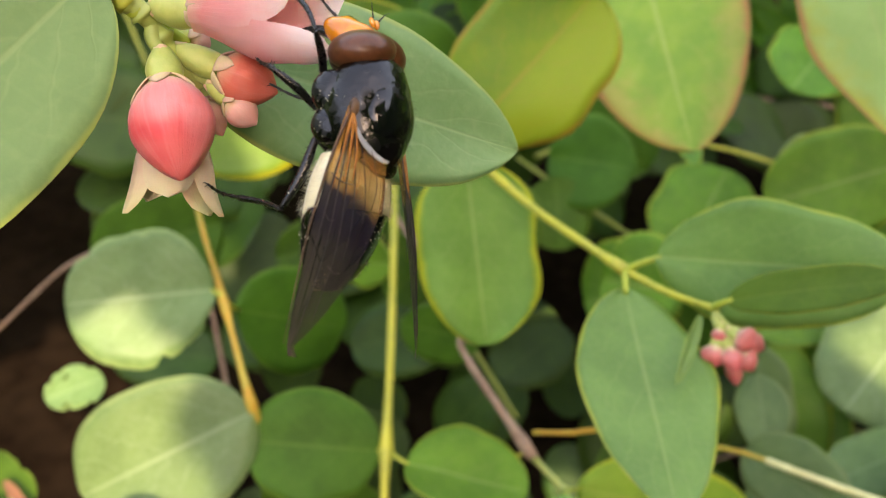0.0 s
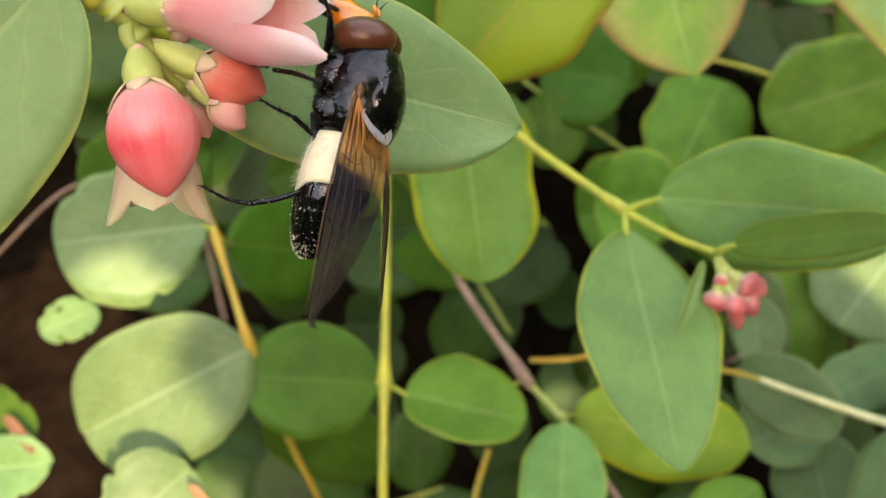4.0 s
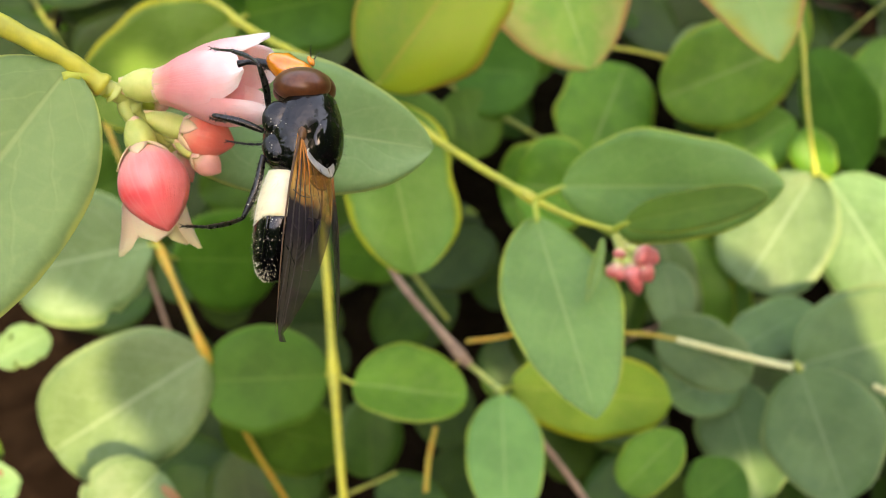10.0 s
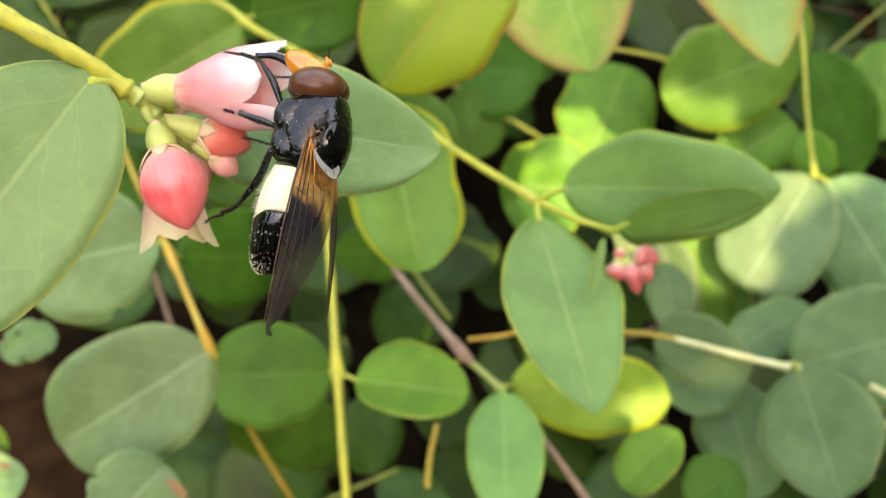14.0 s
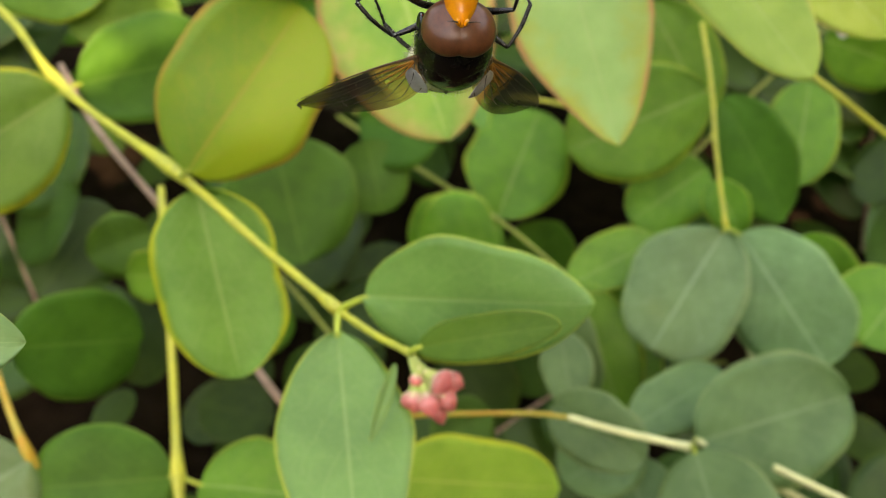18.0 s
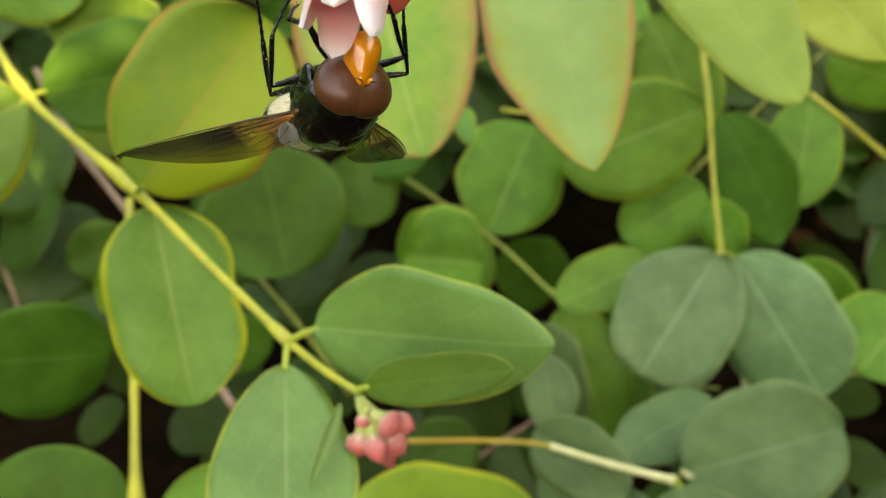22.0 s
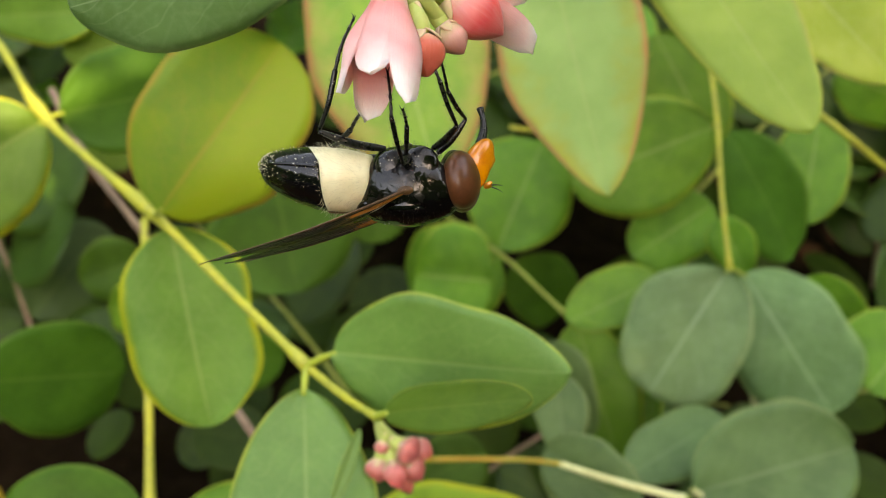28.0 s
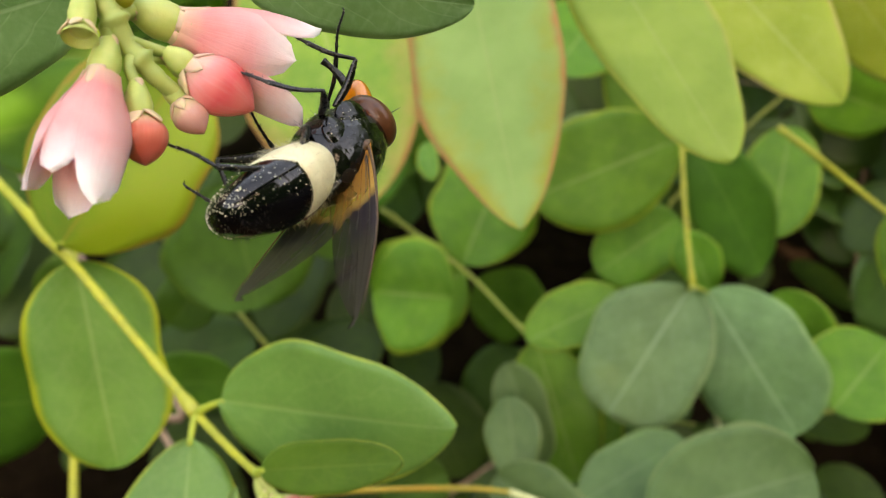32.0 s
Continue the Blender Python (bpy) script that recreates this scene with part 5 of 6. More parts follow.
wings = []
for side in (-1, 1):
    w = part("wing", wing_mesh(side), WING, fly, "smoky wing with amber base and dark patch")
    bm = bmesh.new()
    tube(bm, spline([mm(0, 0.2, 0.02), mm(side * 3, 0.72, 0.25), mm(side * 7, 0.95, 0.36), mm(side * 12.1, 0.6, 0.08)], 6), lambda t: 0.00010 * (1.15 - t), 6)
    part("wing_vein", bm, VEIN_BROWN, w, "thick brown leading vein")
    for off, reach, fat in ((0.25, 11.4, 0.05), (-0.35, 11.6, 0.045), (-0.95, 10.8, 0.04), (-1.5, 9.4, 0.036), (-2.0, 7.4, 0.034), (-2.35, 5.2, 0.03)):
        bm = bmesh.new()
        tube(bm, spline([mm(side * 0.3, 0.02, 0.05), mm(side * reach * 0.3, off * 0.55 + 0.18, 0.30), mm(side * reach * 0.65, off * 0.95 + 0.2, 0.38), mm(side * reach, off + 0.45 * reach / 11, 0.16)], 5), lambda t, fat=fat: 0.001 * fat * (1.15 - 0.8 * t), 5)
        part("wing_vein", bm, BRISTLE, w)
    for at, top, low in ((3.6, 0.55, -0.75), (5.6, 0.35, -0.2), (8.0, -0.5, -1.2)):
        bm = bmesh.new()
        tube(bm, spline([mm(side * at, top, 0.36), mm(side * (at + 0.25), 0.5 * (top + low), 0.38), mm(side * (at + 0.2), low, 0.36)], 4), lambda t: 0.00003, 5)
        part("wing_vein", bm, BRISTLE, w)
    for off, reach in ((0.05, 4.0), (-0.45, 3.9), (-0.9, 3.6)):
        bm = bmesh.new()
        tube(bm, spline([mm(side * 0.2, 0.05, 0.07), mm(side * reach * 0.5, off * 0.7 + 0.15, 0.28), mm(side * reach, off + 0.2, 0.34)], 5), lambda t: 0.00016 * (1.0 - 0.75 * t), 6, 0.5)
        part("wing_vein", bm, VEIN_AMBER, w, "thick amber vein at the wing root")
    part("alula", blade(0.0025, 0.0013, 0.4, 0.4, 0.25, 0.12, 0.05, 3, 10, 6, 0.00005), SCALE, w, "pale grey scale behind the wing root", pose(side * 0.0009, -0.0003, 0.00022, 0, 0, -90 + side * 25))
    wings.append((side, w))


def leg_piece(name, length, thick, kind, parent, label=""):
    """One joint of a leg along +x (mm): a swollen thigh, a slender shin or a beaded foot with claws."""
    bm = bmesh.new()
    shape = {
        "thigh": lambda t: 0.62 + 0.55 * math.sin(math.pi * min(1.0, 0.08 + 0.95 * t)) ** 0.8,
        "shin": lambda t: 0.55 + 0.3 * t + 0.12 * math.sin(math.pi * t),
        "foot": lambda t: (0.62 - 0.22 * t) * (1 + 0.16 * math.cos(t * 2 * math.pi * 5)),
    }[kind]
    bow = 0.05 * length if kind != "foot" else -0.06 * length
    tube(bm, spline([mm(0, 0, 0), mm(length * 0.5, 0, bow), mm(length, 0, 0)], 12), lambda t: shape(t) * thick * MM, 8)
    rnd = random.Random(int(length * 100))
    hairs = []
    for _ in range(int(length * 22)):
        q, a = rnd.uniform(0.05, 0.97), rnd.uniform(0, 2 * math.pi)
        way = Vector((0.5, math.cos(a), math.sin(a)))
        hairs.append((mm(length * q, 0, bow * math.sin(math.pi * q)) + Vector((0, way.y, way.z)) * shape(q) * thick * MM * 0.9, way))
    hair = bristles(hairs, 0.00022, 0.000010, int(length * 10))
    spare = bpy.data.meshes.new("spare")
    hair.to_mesh(spare)
    hair.free()
    bm.from_mesh(spare)
    bpy.data.meshes.remove(spare)
    if kind == "foot":
        for side in (-1, 1):
            tube(bm, spline([mm(length * 0.98, 0, 0), mm(length + 0.16, 0.1 * side, -0.05), mm(length + 0.24, 0.14 * side, -0.2)], 4), lambda t: 0.000045 * (1.1 - t), 5)
    return part(name, bm, BLACK_DULL, parent, label)


# hip (mm, on the body), lengths of thigh, shin and foot (mm), the way its knee bends, and where its foot holds on (seconds; cm in the garden)
LEGS = (
    ((-0.9, 1.7, -1.9), (3.0, 2.9, 2.6), (-0.7, 0.8, 0.2), ((0, -0.66, 4.86, 43.71), (5, -0.8, 5.1, 43.65), (10, -0.78, 4.85, 43.87), (15.5, -0.78, 4.85, 43.87), (18, 3.6, 6.6, 44.05), (22, 3.66, 6.75, 44.05), (24, 4.02, 7.34, 43.88), (27.5, 4.1, 6.8, 44.12), (28, 4.12, 6.71, 44.16), (32, 4.73, 7.49, 44.19))),
    ((0.9, 1.7, -1.9), (3.0, 2.9, 2.6), (0.9, 0.6, 0.2), ((0, -0.52, 5.04, 43.61), (15.5, -0.46, 4.79, 43.69), (18, 4.08, 6.42, 44.29), (22, 4.08, 6.6, 44.25), (24, 4.14, 7.28, 43.75), (28, 4.25, 6.72, 44.03), (30, 4.9, 7.4, 44.1), (32, 5.19, 7.77, 44.1))),
    ((-1.1, 0.3, -2.1), (3.2, 3.1, 2.7), (-1.0, -0.1, 0.5), ((0, -0.86, 4.82, 43.33), (5, -0.95, 5.0, 43.2), (10, -0.89, 4.76, 43.4), (15.5, -0.89, 4.76, 43.4), (18, 3.55, 6.66, 44.12), (22, 3.64, 6.8, 44.1), (24, 3.63, 7.42, 43.69), (28, 3.94, 6.62, 44.03), (32, 4.5, 7.13, 44.14))),
    ((1.1, 0.3, -2.1), (3.2, 3.1, 2.7), (1.0, -0.1, 0.5), ((0, -0.79, 4.81, 43.15), (15.5, -0.8, 4.68, 43.25), (18, 4.27, 6.72, 44.12), (22, 4.25, 6.85, 44.1), (24, 4.04, 7.06, 43.56), (28, 4.0, 6.38, 43.92), (32, 4.62, 7.16, 43.88))),
    ((-1.1, -1.2, -2.0), (4.2, 3.7, 3.2), (-0.25, -1.0, 0.1), ((0, -1.14, 4.42, 42.72), (5, -1.14, 4.55, 42.65), (10, -1.14, 4.28, 42.87), (15.5, -1.14, 4.28, 42.87), (18, 3.4, 7.0, 43.95), (22, 3.4, 7.15, 43.95), (24, 3.11, 7.71, 43.82), (28, 3.78, 6.97, 44.19), (32, 4.25, 6.73, 43.96))),
    ((1.1, -1.2, -2.0), (4.2, 3.7, 3.2), (0.3, -1.0, 0.0), ((0, -0.56, 4.57, 42.58), (15.5, -0.65, 4.35, 42.73), (18, 3.97, 6.76, 44.11), (22, 3.95, 6.9, 44.1), (24, 3.77, 7.5, 43.57), (28, 3.81, 6.5, 43.88), (32, 4.27, 6.75, 43.68))),
)
legs = []
for hip, (thigh, shin, foot), _, _ in LEGS:
    heavy = 0.235 if thigh > 4 else 0.20
    top = leg_piece("leg", thigh, heavy, "thigh", fly, "thin bristly black leg")
    legs.append((top, leg_piece("tibia", shin, heavy * 0.85, "shin", top), leg_piece("tarsus", foot, heavy * 0.8, "foot", top)))


def bent(hip, reach, knee_way, goal):
    """Joints of a leg of fixed lengths from its hip to its goal, its knee thrown out along knee_way."""
    span = sum(reach)
    line = [hip, hip + (goal - hip) * 0.25 + knee_way * 0.5 * span, hip + (goal - hip) * 0.66 + knee_way * 0.15 * span, goal]
    for _ in range(14):
        line[3] = goal.copy()
        for i in (2, 1, 0):
            line[i] = line[i + 1] + (line[i] - line[i + 1]).normalized() * reach[i]
        line[0] = hip.copy()
        for i in (0, 1, 2):
            line[i + 1] = line[i] + (line[i + 1] - line[i]).normalized() * reach[i]
    return line


def along(a, b):
    """A pose at a whose x axis points to b."""
    x = (b - a).normalized()
    y = Vector((0.03, 0.02, 1)).cross(x).normalized()
    return Matrix.Translation(a) @ Matrix((x, y, x.cross(y))).transposed().to_4x4()


def leg_ways(hip, reach, knee_way, holds):
    """The poses of the three joints of a leg while its foot holds on to the flowers; in flight it is folded up."""
    hip, reach, knee_way = mm(*hip), [q * MM for q in reach], Vector(knee_way).normalized()
    ways = [], [], []
    for t, m in FLY_WAY:
        folded = hip + mm(math.copysign(1.6, hip.x), -2.2 if hip.y < 0 else 1.4 * hip.y / MM, -3.4)
        k = max(i for i in range(len(holds)) if holds[i][0] <= t)
        a, b = holds[k], holds[min(k + 1, len(holds) - 1)]
        part_way = (t - a[0]) / (b[0] - a[0]) if b[0] > a[0] else 0.0
        goal = m.inverted() @ (Vector(a[1:]).lerp(Vector(b[1:]), part_way) * CM)
        if 15.7 < t < 17.4:
            goal = folded
        line = bent(hip, reach, knee_way, goal)
        top = along(line[0], line[1])
        ways[0].append((t, top))
        for i in (1, 2):
            ways[i].append((t, top.inverted() @ along(line[i], line[i + 1])))
    return ways


# ---- ground and the shrub's depth ----
bm = bmesh.new()
bmesh.ops.create_grid(bm, x_segments=60, y_segments=60, size=1.5)
for v in bm.verts:
    v.co.z = 0.012 * noise.noise(v.co * 6.0) + 0.005 * noise.noise(v.co * 23.0)
me = bpy.data.meshes.new("ground")
far = [bm.verts.new((x, y, 0.0)) for x, y in ((-60, -60), (60, -60), (60, 60), (-60, 60))]
edge = {(x, y): min(bm.verts, key=lambda v: (v.co - Vector((1.5 * x, 1.5 * y, 0))).length) for x, y in ((-1, -1), (1, -1), (1, 1), (-1, 1))}
inner = [edge[k] for k in ((-1, -1), (1, -1), (1, 1), (-1, 1))]
for i in range(4):
    bm.faces.new((far[i], far[(i + 1) % 4], inner[(i + 1) % 4], inner[i]))
bm.to_mesh(me)
bm.free()
me.materials.append(SOIL_SHADED)
tagged(new("ground", me), "dark brown soil under the shrub, coloured darker for shade", "ground", kind="structure")


def leaf_mass(name, label, count, box, size, mat, seed, axes=None, origin=(0.02, 0, 0.46), lean=0.5, gaps=()):
    """Many small uneven leaves in one mesh, spread through a box in cm along axes (by default right, ahead and up along the shrub's slanting face)."""
    rnd = random.Random(seed)
    turn = axes or Matrix.Rotation(radians(-41.0), 3, "X")
    verts, faces, uvs = [], [], []
    nu, nv = 8, 4
    for n in range(count):
        spot = Vector([rnd.uniform(a, b) for a, b in box])
        q = turn @ spot * CM + Vector(origin)
        if q.z < 0.01 or any(math.hypot(spot.x - gx, spot.z - gz) < wide for gx, gz, wide in gaps):
            continue
        length, yaw = rnd.uniform(*size) * CM, rnd.uniform(0, 2 * math.pi)
        normal = (turn @ Vector((rnd.gauss(0, 0.4), -1.0, rnd.gauss(lean, 0.4)))).normalized()
        x = normal.orthogonal().normalized()
        x = Matrix.Rotation(yaw, 3, normal) @ x
        y = normal.cross(x)
        wide = length * rnd.uniform(0.62, 0.92)
        start = len(verts)
        for i in range(nu + 1):
            u = 0.5 - 0.5 * math.cos(math.pi * (0.03 + 0.95 * i / nu))
            half = wide * (u * (1 - u)) ** 0.5
            for k in range(nv + 1):
                v = 2 * k / nv - 1
                verts.append(q + x * (u - 0.5) * length + y * v * half + normal * (0.1 * abs(v) * half - 0.1 * length * (u - 0.3) ** 2))
        for i in range(nu):
            for k in range(nv):
                a = start + i * (nv + 1) + k
                faces.append((a, a + nv + 1, a + nv + 2, a + 1))
                uvs += [(i / nu, k / nv), ((i + 1) / nu, k / nv), ((i + 1) / nu, (k + 1) / nv), (i / nu, (k + 1) / nv)]
    me = bpy.data.meshes.new(name)
    me.from_pydata(verts, [], faces)
    layer = me.uv_layers.new(name="UVMap")
    layer.data.foreach_set("uv", np.array(uvs, dtype=np.float32).ravel())
    me.polygons.foreach_set("use_smooth", [True] * len(faces))
    me.materials.append(mat)
    return tagged(new(name, me), label, "foliage", kind="stuff")


# unseen hedge-shaped ring round the shrub, added to block light from the low sky
SKY_RING = plain_material("sky_ring_green", (0.045, 0.10, 0.018), (0.018, 0.045, 0.010), 34, 0.8, 1.0, gloss=0.1, depth=0.02)
bm = bmesh.new()
rings = []
for i, (out, high) in enumerate(((1.75, 0.0), (1.70, 0.3), (1.72, 0.7), (1.70, 1.05), (1.80, 1.28), (2.05, 1.34), (2.35, 1.25), (2.45, 0.7), (2.45, 0.0))):
    rings.append([])
    for k in range(120):
        a = 2 * math.pi * k / 120
        lump = 0.10 * noise.noise(Vector((math.cos(a) * 5, math.sin(a) * 5, high * 4))) + 0.05 * noise.noise(Vector((math.cos(a) * 19, math.sin(a) * 19, high * 11)))
        rings[-1].append(bm.verts.new(((out + lump) * math.cos(a), 0.1 + (out + lump) * math.sin(a), high + (lump if high else -0.02))))
for i in range(len(rings) - 1):
    for k in range(120):
        bm.faces.new((rings[i][k], rings[i + 1][k], rings[i + 1][(k + 1) % 120], rings[i][(k + 1) % 120]))
bmesh.ops.recalc_face_normals(bm, faces=bm.faces[:])
me = bpy.data.meshes.new("backdrop")
bm.to_mesh(me)
bm.free()
me.materials.append(SKY_RING)
tagged(new("backdrop", me), "unseen dark green ring added to block the low sky", "hedge", kind="structure")

INNER = []
for n in range(6):
    bm = blade(0.034, 0.034 * (0.72 + 0.05 * n), 0.5, 0.44 + 0.03 * n, 0.08, 0.06, 0.07, 70 + n, 16, 6)
    me = bpy.data.meshes.new("leaf")
    for face_ in bm.faces:
        face_.smooth = True
    bm.to_mesh(me)
    bm.free()
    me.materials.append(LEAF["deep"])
    INNER.append(me)


def inner_branch(place, way, length, nodes_, seed):
    """A branch inside the shrub, with pairs of opposite leaves (cm, along the shrub's slanting face)."""
    rnd = random.Random(seed)
    turn = Matrix.Rotation(radians(-41.0), 3, "X")
    at = turn @ Vector(place) * CM + Vector((0.02, 0, 0.46))
    br = thing("shrub_branch", at, "branch inside the shrub with round leaves coloured dark green for shade", "shrub branch", "branches of the shrub")
    way = (turn @ Vector(way)).normalized()
    sag = turn @ Vector((rnd.uniform(-1, 1), rnd.uniform(-0.5, 0.5), -1.5)) * CM
    line = [way * length * CM * s + sag * s * s for s in (0, 0.33, 0.66, 1.0)]
    bm = bmesh.new()
    tube(bm, spline(line, 6), lambda t: 0.0011 - 0.0005 * t, 7)
    part("stem", bm, STEM_SHADED if seed % 3 else TWIG_BROWN, br)
    for i in range(nodes_):
        s = (i + 0.6) / nodes_
        q = way * length * CM * s + sag * s * s
        for side in (-1, 1):
            out = (way.cross(turn @ Vector((0, -1, 0))) * side + way * rnd.uniform(0.1, 0.6) + Vector([rnd.gauss(0, 0.25) for _ in range(3)])).normalized()
            up = (turn @ Vector((rnd.gauss(0, 0.35), -1, rnd.gauss(0.45, 0.3))))
            up = (up - out * up.dot(out)).normalized()
            ob = new("leaf", INNER[rnd.randrange(6)])
            ob.parent = br
            ob.matrix_basis = Matrix.Translation(q + out * 0.002) @ Matrix((out, up.cross(out), up)).transposed().to_4x4() @ Matrix.Scale(rnd.uniform(0.95, 1.5), 4)


rnd = random.Random(21)
for row, up in enumerate((-22, -12, -2, 8, 17)):
    for col in range(5):
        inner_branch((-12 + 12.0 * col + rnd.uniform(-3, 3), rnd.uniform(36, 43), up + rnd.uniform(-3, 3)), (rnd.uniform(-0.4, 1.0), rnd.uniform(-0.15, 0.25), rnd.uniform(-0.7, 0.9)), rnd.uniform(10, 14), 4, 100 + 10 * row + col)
leaf_mass("far_foliage", "leaves deep in the shrub, their green darkened for shade", 360, ((-16, 70), (44, 62), (-30, 34)), (3.0, 5.0), LEAF["deep"], 12)
# leaves added out of view overhead, to keep skylight off the rear of the shrub
leaf_mass("overhead_foliage", "unseen green leaves added above to block skylight", 1200, ((-50, 75), (36, 80), (16, 32)), (2.6, 4.2), LEAF["green"], 13)
leaf_mass("side_foliage", "green leaves of the shrub on one side", 160, ((-50, -24), (10, 45), (-25, 25)), (2.2, 3.8), LEAF["green"], 14)
leaf_mass("side_foliage", "green leaves of the shrub on the other side", 160, ((46, 75), (10, 45), (-25, 25)), (2.2, 3.8), LEAF["green"], 15)
# unseen leaves added to block the sun; its light comes past their edges and gaps
shade_right = Vector((0, 0, 1)).cross(sun_way).normalized()
shade_axes = Matrix((shade_right, -sun_way, sun_way.cross(shade_right))).transposed()
moving_sun_block = leaf_mass("overhanging_foliage", "unseen leaves added behind the eye to block the sun", 4300, ((0.9, 62), (-106, -92), (-8, 62)), (2.8, 3.8), LEAF["green"], 16, shade_axes, (0, 0, 0), 0.0, ((21.6, 28.0, 4.3), (3.4, 37.7, 1.9)))
upper_sun_block = leaf_mass("overhanging_foliage", "unseen leaves added behind the eye to block the sun", 700, ((-18, 0.2), (-106, -92), (36.9, 62)), (2.8, 3.8), LEAF["green"], 17, shade_axes, (0, 0, 0), 0.0)

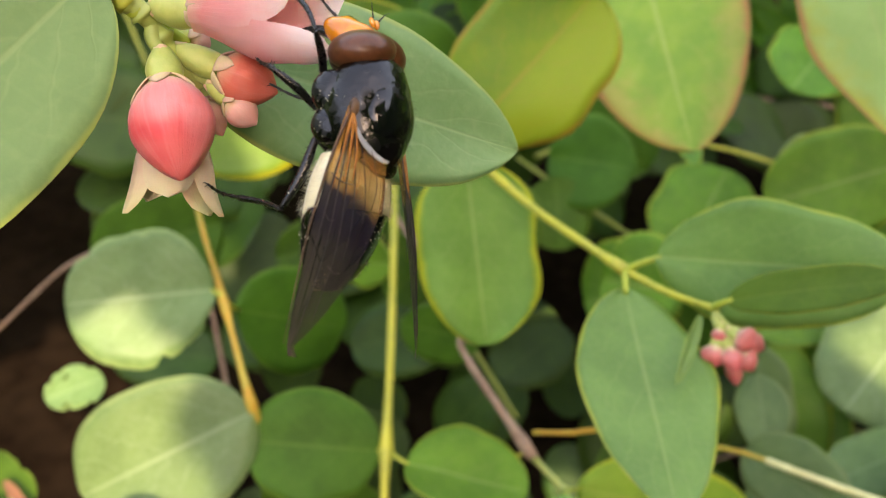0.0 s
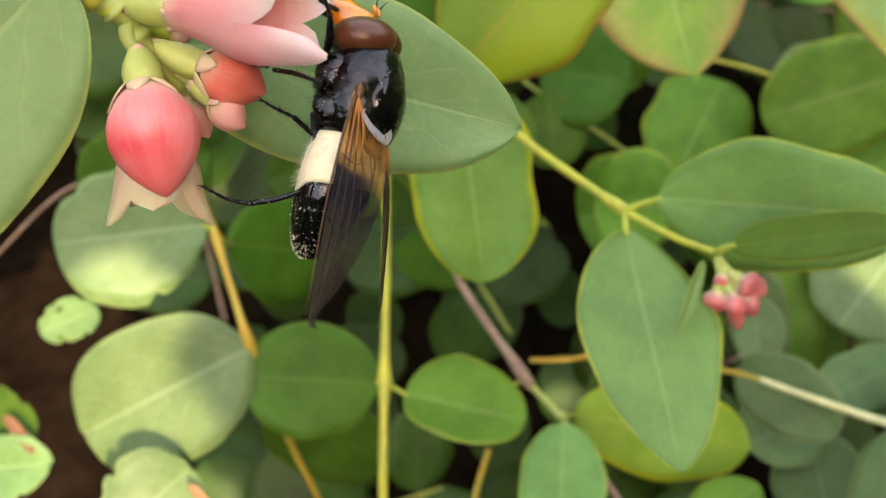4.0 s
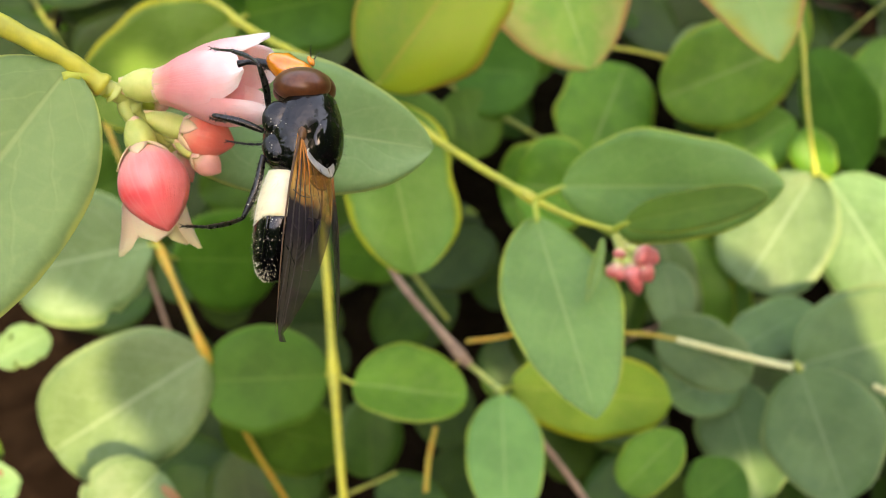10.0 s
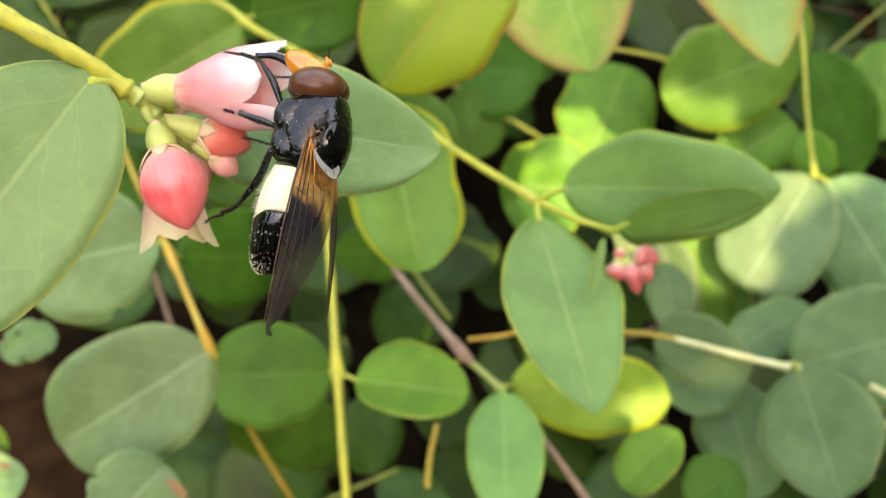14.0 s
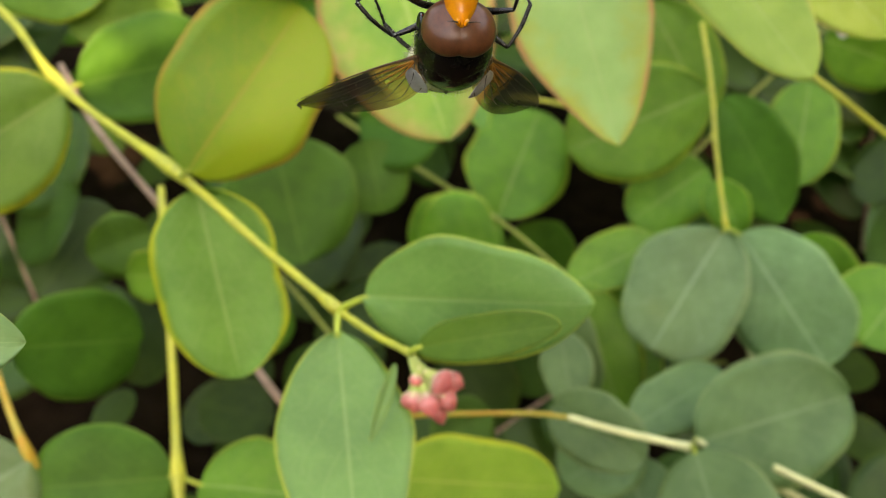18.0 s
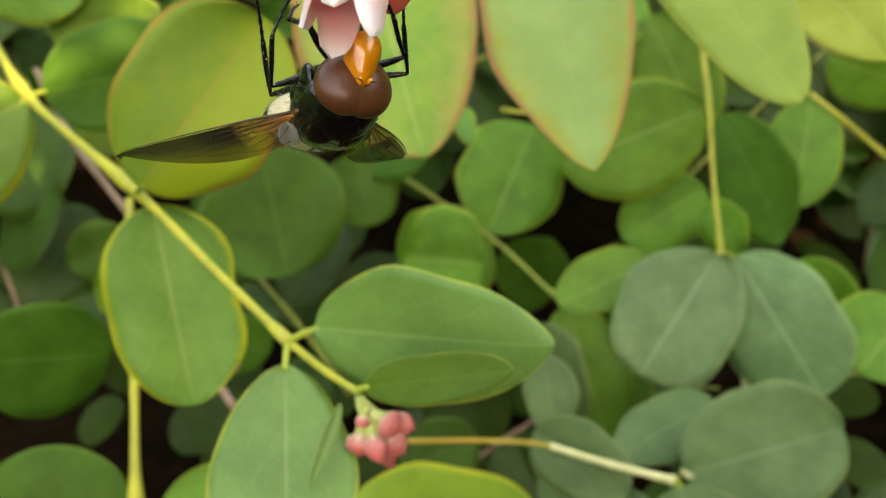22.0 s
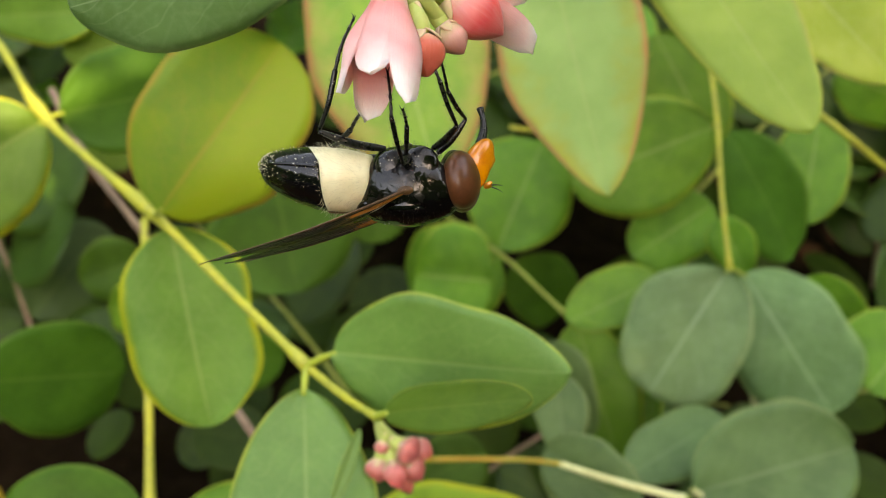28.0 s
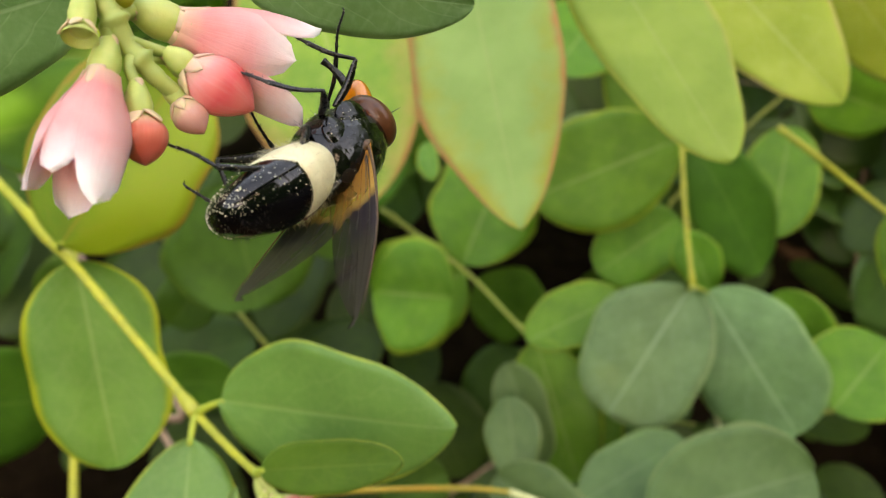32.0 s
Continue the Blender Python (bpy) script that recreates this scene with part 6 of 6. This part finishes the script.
FLY_WAY = [
    (0, pose(-0.0022, 0.0428, 0.4323, 74.0, 36.9, 59.6)),
    (0.5, pose(-0.0021, 0.0395, 0.4348, 73.2, 37.8, 59.1)),
    (1, pose(-0.0019, 0.0383, 0.4352, 72.2, 39.0, 58.6)),
    (1.5, pose(-0.0019, 0.0390, 0.4344, 71.2, 40.1, 58.0)),
    (2, pose(-0.0021, 0.0413, 0.4334, 70.2, 40.6, 57.8)),
    (2.5, pose(-0.0039, 0.0462, 0.4306, 71.4, 41.6, 57.4)),
    (4.5, pose(-0.0027, 0.0494, 0.4298, 88.6, 43.7, 74.1)),
    (5, pose(-0.0026, 0.0460, 0.4317, 88.9, 43.8, 73.1)),
    (5.5, pose(-0.0014, 0.0462, 0.4321, 92.0, 44.6, 71.9)),
    (6, pose(-0.0010, 0.0459, 0.4320, 92.9, 44.9, 71.2)),
    (6.5, pose(-0.0012, 0.0455, 0.4322, 93.1, 45.2, 70.6)),
    (7, pose(-0.0014, 0.0444, 0.4332, 93.1, 45.2, 69.9)),
    (7.5, pose(-0.0014, 0.0429, 0.4343, 93.1, 45.3, 69.0)),
    (8, pose(-0.0010, 0.0426, 0.4349, 93.2, 45.3, 68.7)),
    (8.5, pose(-0.0010, 0.0430, 0.4348, 93.4, 45.2, 68.7)),
    (9, pose(-0.0008, 0.0432, 0.4341, 93.4, 45.2, 68.7)),
    (9.5, pose(-0.0009, 0.0411, 0.4357, 93.4, 45.2, 68.8)),
    (10, pose(-0.0025, 0.0425, 0.4352, 84.4, 43.4, 69.2)),
    (10.5, pose(-0.0022, 0.0413, 0.4362, 84.4, 43.3, 69.2)),
    (11, pose(-0.0022, 0.0416, 0.4362, 84.8, 43.4, 69.1)),
    (11.5, pose(-0.0021, 0.0423, 0.4359, 82.8, 43.0, 69.3)),
    (12, pose(-0.0021, 0.0415, 0.4362, 81.9, 42.8, 69.3)),
    (12.5, pose(-0.0022, 0.0412, 0.4362, 85.0, 43.5, 69.2)),
    (13, pose(-0.0024, 0.0412, 0.4355, 87.8, 44.1, 69.1)),
    (13.5, pose(-0.0028, 0.0407, 0.4361, 89.4, 44.5, 69.1)),
    (15.5, pose(-0.0006, 0.0427, 0.4375, 95.1, 45.9, 68.2)),
    (15.8, pose(0.0002, 0.0436, 0.4370, 57.3, 33.2, 15.3)),
    (16, pose(0.0003, 0.0481, 0.4342, 49.4, 28.2, 4.7)),
    (16.1, pose(0.0017, 0.0495, 0.4358, 43.2, 19.1, 0.8)),
    (16.2, pose(0.0186, 0.0533, 0.4431, 41.2, 7.9, -5.7)),
    (16.3, pose(0.0329, 0.0480, 0.4421, 41.3, 7.2, -4.9)),
    (16.4, pose(0.0356, 0.0510, 0.4339, 41.1, 2.9, -8.7)),
    (16.5, pose(0.0339, 0.0553, 0.4370, 41.1, 4.0, -10.0)),
    (16.6, pose(0.0360, 0.0564, 0.4375, 58.3, 4.6, -9.2)),
    (16.7, pose(0.0335, 0.0551, 0.4394, 92.2, 1.8, -7.5)),
    (16.8, pose(0.0328, 0.0537, 0.4399, 128.7, 1.8, -7.5)),
    (16.9, pose(0.0339, 0.0525, 0.4409, 131.7, 1.8, -7.5)),
    (17, pose(0.0356, 0.0544, 0.4422, 131.9, 4.0, -5.6)),
    (17.2, pose(0.0362, 0.0548, 0.4403, 129.2, 6.2, -4.1)),
    (17.5, pose(0.0363, 0.0594, 0.4389, 129.1, 6.2, -4.4)),
    (18, pose(0.0388, 0.0645, 0.4376, 129.5, 6.0, -4.6)),
    (18.5, pose(0.0385, 0.0658, 0.4376, 131.1, 7.5, -0.2)),
    (19, pose(0.0377, 0.0652, 0.4368, 131.6, 12.3, 2.8)),
    (19.5, pose(0.0377, 0.0666, 0.4360, 131.5, 12.2, 2.9)),
    (20, pose(0.0374, 0.0685, 0.4346, 131.4, 12.2, 3.1)),
    (20.5, pose(0.0373, 0.0682, 0.4349, 131.7, 13.2, 4.2)),
    (21, pose(0.0369, 0.0688, 0.4341, 131.5, 14.9, 6.0)),
    (21.5, pose(0.0372, 0.0692, 0.4340, 130.4, 19.3, 6.7)),
    (22, pose(0.0380, 0.0671, 0.4342, 129.1, 21.6, 9.4)),
    (22.5, pose(0.0371, 0.0680, 0.4337, 133.1, 27.7, 15.3)),
    (23, pose(0.0371, 0.0685, 0.4331, 137.9, 34.0, 22.8)),
    (23.5, pose(0.0368, 0.0702, 0.4311, 160.9, 42.5, 36.9)),
    (24, pose(0.0366, 0.0698, 0.4307, 170.3, 42.2, 42.5)),
    (24.5, pose(0.0369, 0.0695, 0.4314, 161.0, 41.9, 41.8)),
    (26.5, pose(0.0369, 0.0691, 0.4330, 138.9, 40.0, 39.5)),
    (27, pose(0.0358, 0.0666, 0.4338, 147.0, 43.0, 43.8)),
    (27.5, pose(0.0363, 0.0651, 0.4340, 159.2, 44.7, 54.8)),
    (28, pose(0.0402, 0.0659, 0.4325, 175.1, 49.4, 79.7)),
    (28.3, pose(0.0416, 0.0684, 0.4335, 167.3, 52.3, 81.1)),
    (28.6, pose(0.0432, 0.0692, 0.4328, 160.2, 52.5, 82.8)),
    (28.9, pose(0.0468, 0.0705, 0.4334, 162.5, 49.7, 92.4)),
    (29.2, pose(0.0466, 0.0707, 0.4334, 159.7, 51.4, 95.2)),
    (29.5, pose(0.0469, 0.0709, 0.4340, 164.5, 53.6, 104.8)),
    (29.8, pose(0.0480, 0.0705, 0.4351, 163.4, 54.8, 108.5)),
    (30, pose(0.0490, 0.0696, 0.4356, 164.6, 54.4, 108.8)),
    (30.4, pose(0.0498, 0.0704, 0.4354, 155.1, 51.8, 113.8)),
    (30.6, pose(0.0490, 0.0719, 0.4367, 152.5, 48.1, 117.7)),
    (31, pose(0.0505, 0.0725, 0.4362, 153.5, 51.8, 128.6)),
    (31.5, pose(0.0500, 0.0717, 0.4354, 173.3, 52.4, 141.5)),
    (32, pose(0.0506, 0.0706, 0.4359, 184.4, 49.9, 150.4)),
]
LEFT_WING_WAY = [(0, 80, -6, -30), (2.5, 80, -5, -32), (4.5, 80, 1, -32), (5, 80, 1, -32), (6, 80, -4, -32), (9, 80, -4, -32), (10, 80, 1, -32), (15.5, 80, 1, -32), (15.8, 55, 35, -20), (16, 25, 66, 0), (16.5, 25, 60, 0), (16.7, 30, 20, -4), (17, 52, -8, -14), (18, 50, 2, -26), (19, 50, 2, -28), (20, 47, 2, -24), (21, 44, 2, -18), (22, 45, 6, -15), (23, 50, 8, -12), (23.5, 58, 10, -9), (26.5, 72, 4, 0), (27, 74, 3, 2), (27.5, 75, 12, 2), (28, 76, 19, 0), (29.5, 84, 20, 0), (30, 95, 20, 0), (30.4, 100, 23, 14), (31, 112, 28, 42), (31.5, 96, 27, 26), (32, 80, 26, 8)]  # seconds, sweep back, lift, twist
RIGHT_WING_WAY = [(0, 88, 8, -20), (4.5, 89, 6, -12), (15.5, 88, 6, -12), (15.8, 55, 35, -20), (16, 25, 66, 0), (16.5, 25, 60, 0), (16.7, 30, 20, -4), (17, 64, -8, -14), (18, 64, -3, -40), (19, 67, -3, -44), (20, 66, -3, -36), (21, 64, -3, -28), (22, 58, -8, -20), (23, 50, -14, -20), (23.5, 60, -8, -14), (24.5, 84, 4, -6), (26.5, 104, 0, -6), (27, 108, 0, -6), (27.5, 100, 7, -3), (28, 90, 14, 0), (29.5, 76, 12, -4), (30, 60, 9, -12), (30.4, 60, 2, -22), (31, 62, -10, -40), (31.5, 82, -3, -38), (32, 104, 5, -34)]  # seconds, sweep back, lift, twist


def motions():
    walk(fly, FLY_WAY)
    for hung in (cluster_b, drooping_branch):
        home = hung.location.copy()
        walk(hung, [(t, Matrix.Translation(home + Vector(swing))) for t, *swing in SWAY])
    # the added sun-blocking leaves shift, so the sun patches move and then end
    walk(moving_sun_block, [(t, Matrix.Translation((shade_right * x + shade_axes.col[2] * z) * CM)) for t, x, z in ((0, 0.7, 0), (2, 0.7, 0), (5, 0.8, 0), (9, 0.5, 0), (12, -1.2, 0), (13.8, -1.7, 0.2), (14.5, -8.5, 17), (15.5, -8.6, 17.1), (24, -9.5, 17), (32, -9, 17))])
    walk(upper_sun_block, [(t, Matrix.Translation(shade_axes.col[2] * z * CM)) for t, z in ((0, 0.05), (2, 0.0), (4.5, -0.3), (9, -0.4), (12, -0.3), (32, -0.3))])
    for spec, joints in zip(LEGS, legs):
        for joint, way in zip(joints, leg_ways(*spec)):
            walk(joint, way)
    for side, w in wings:
        way = LEFT_WING_WAY if side < 0 else RIGHT_WING_WAY
        walk(w, [(t, pose(side * 0.0022, 0.0, 0.0009, twist, -side * lift, -side * sweep)) for t, sweep, lift, twist in way])


motions()
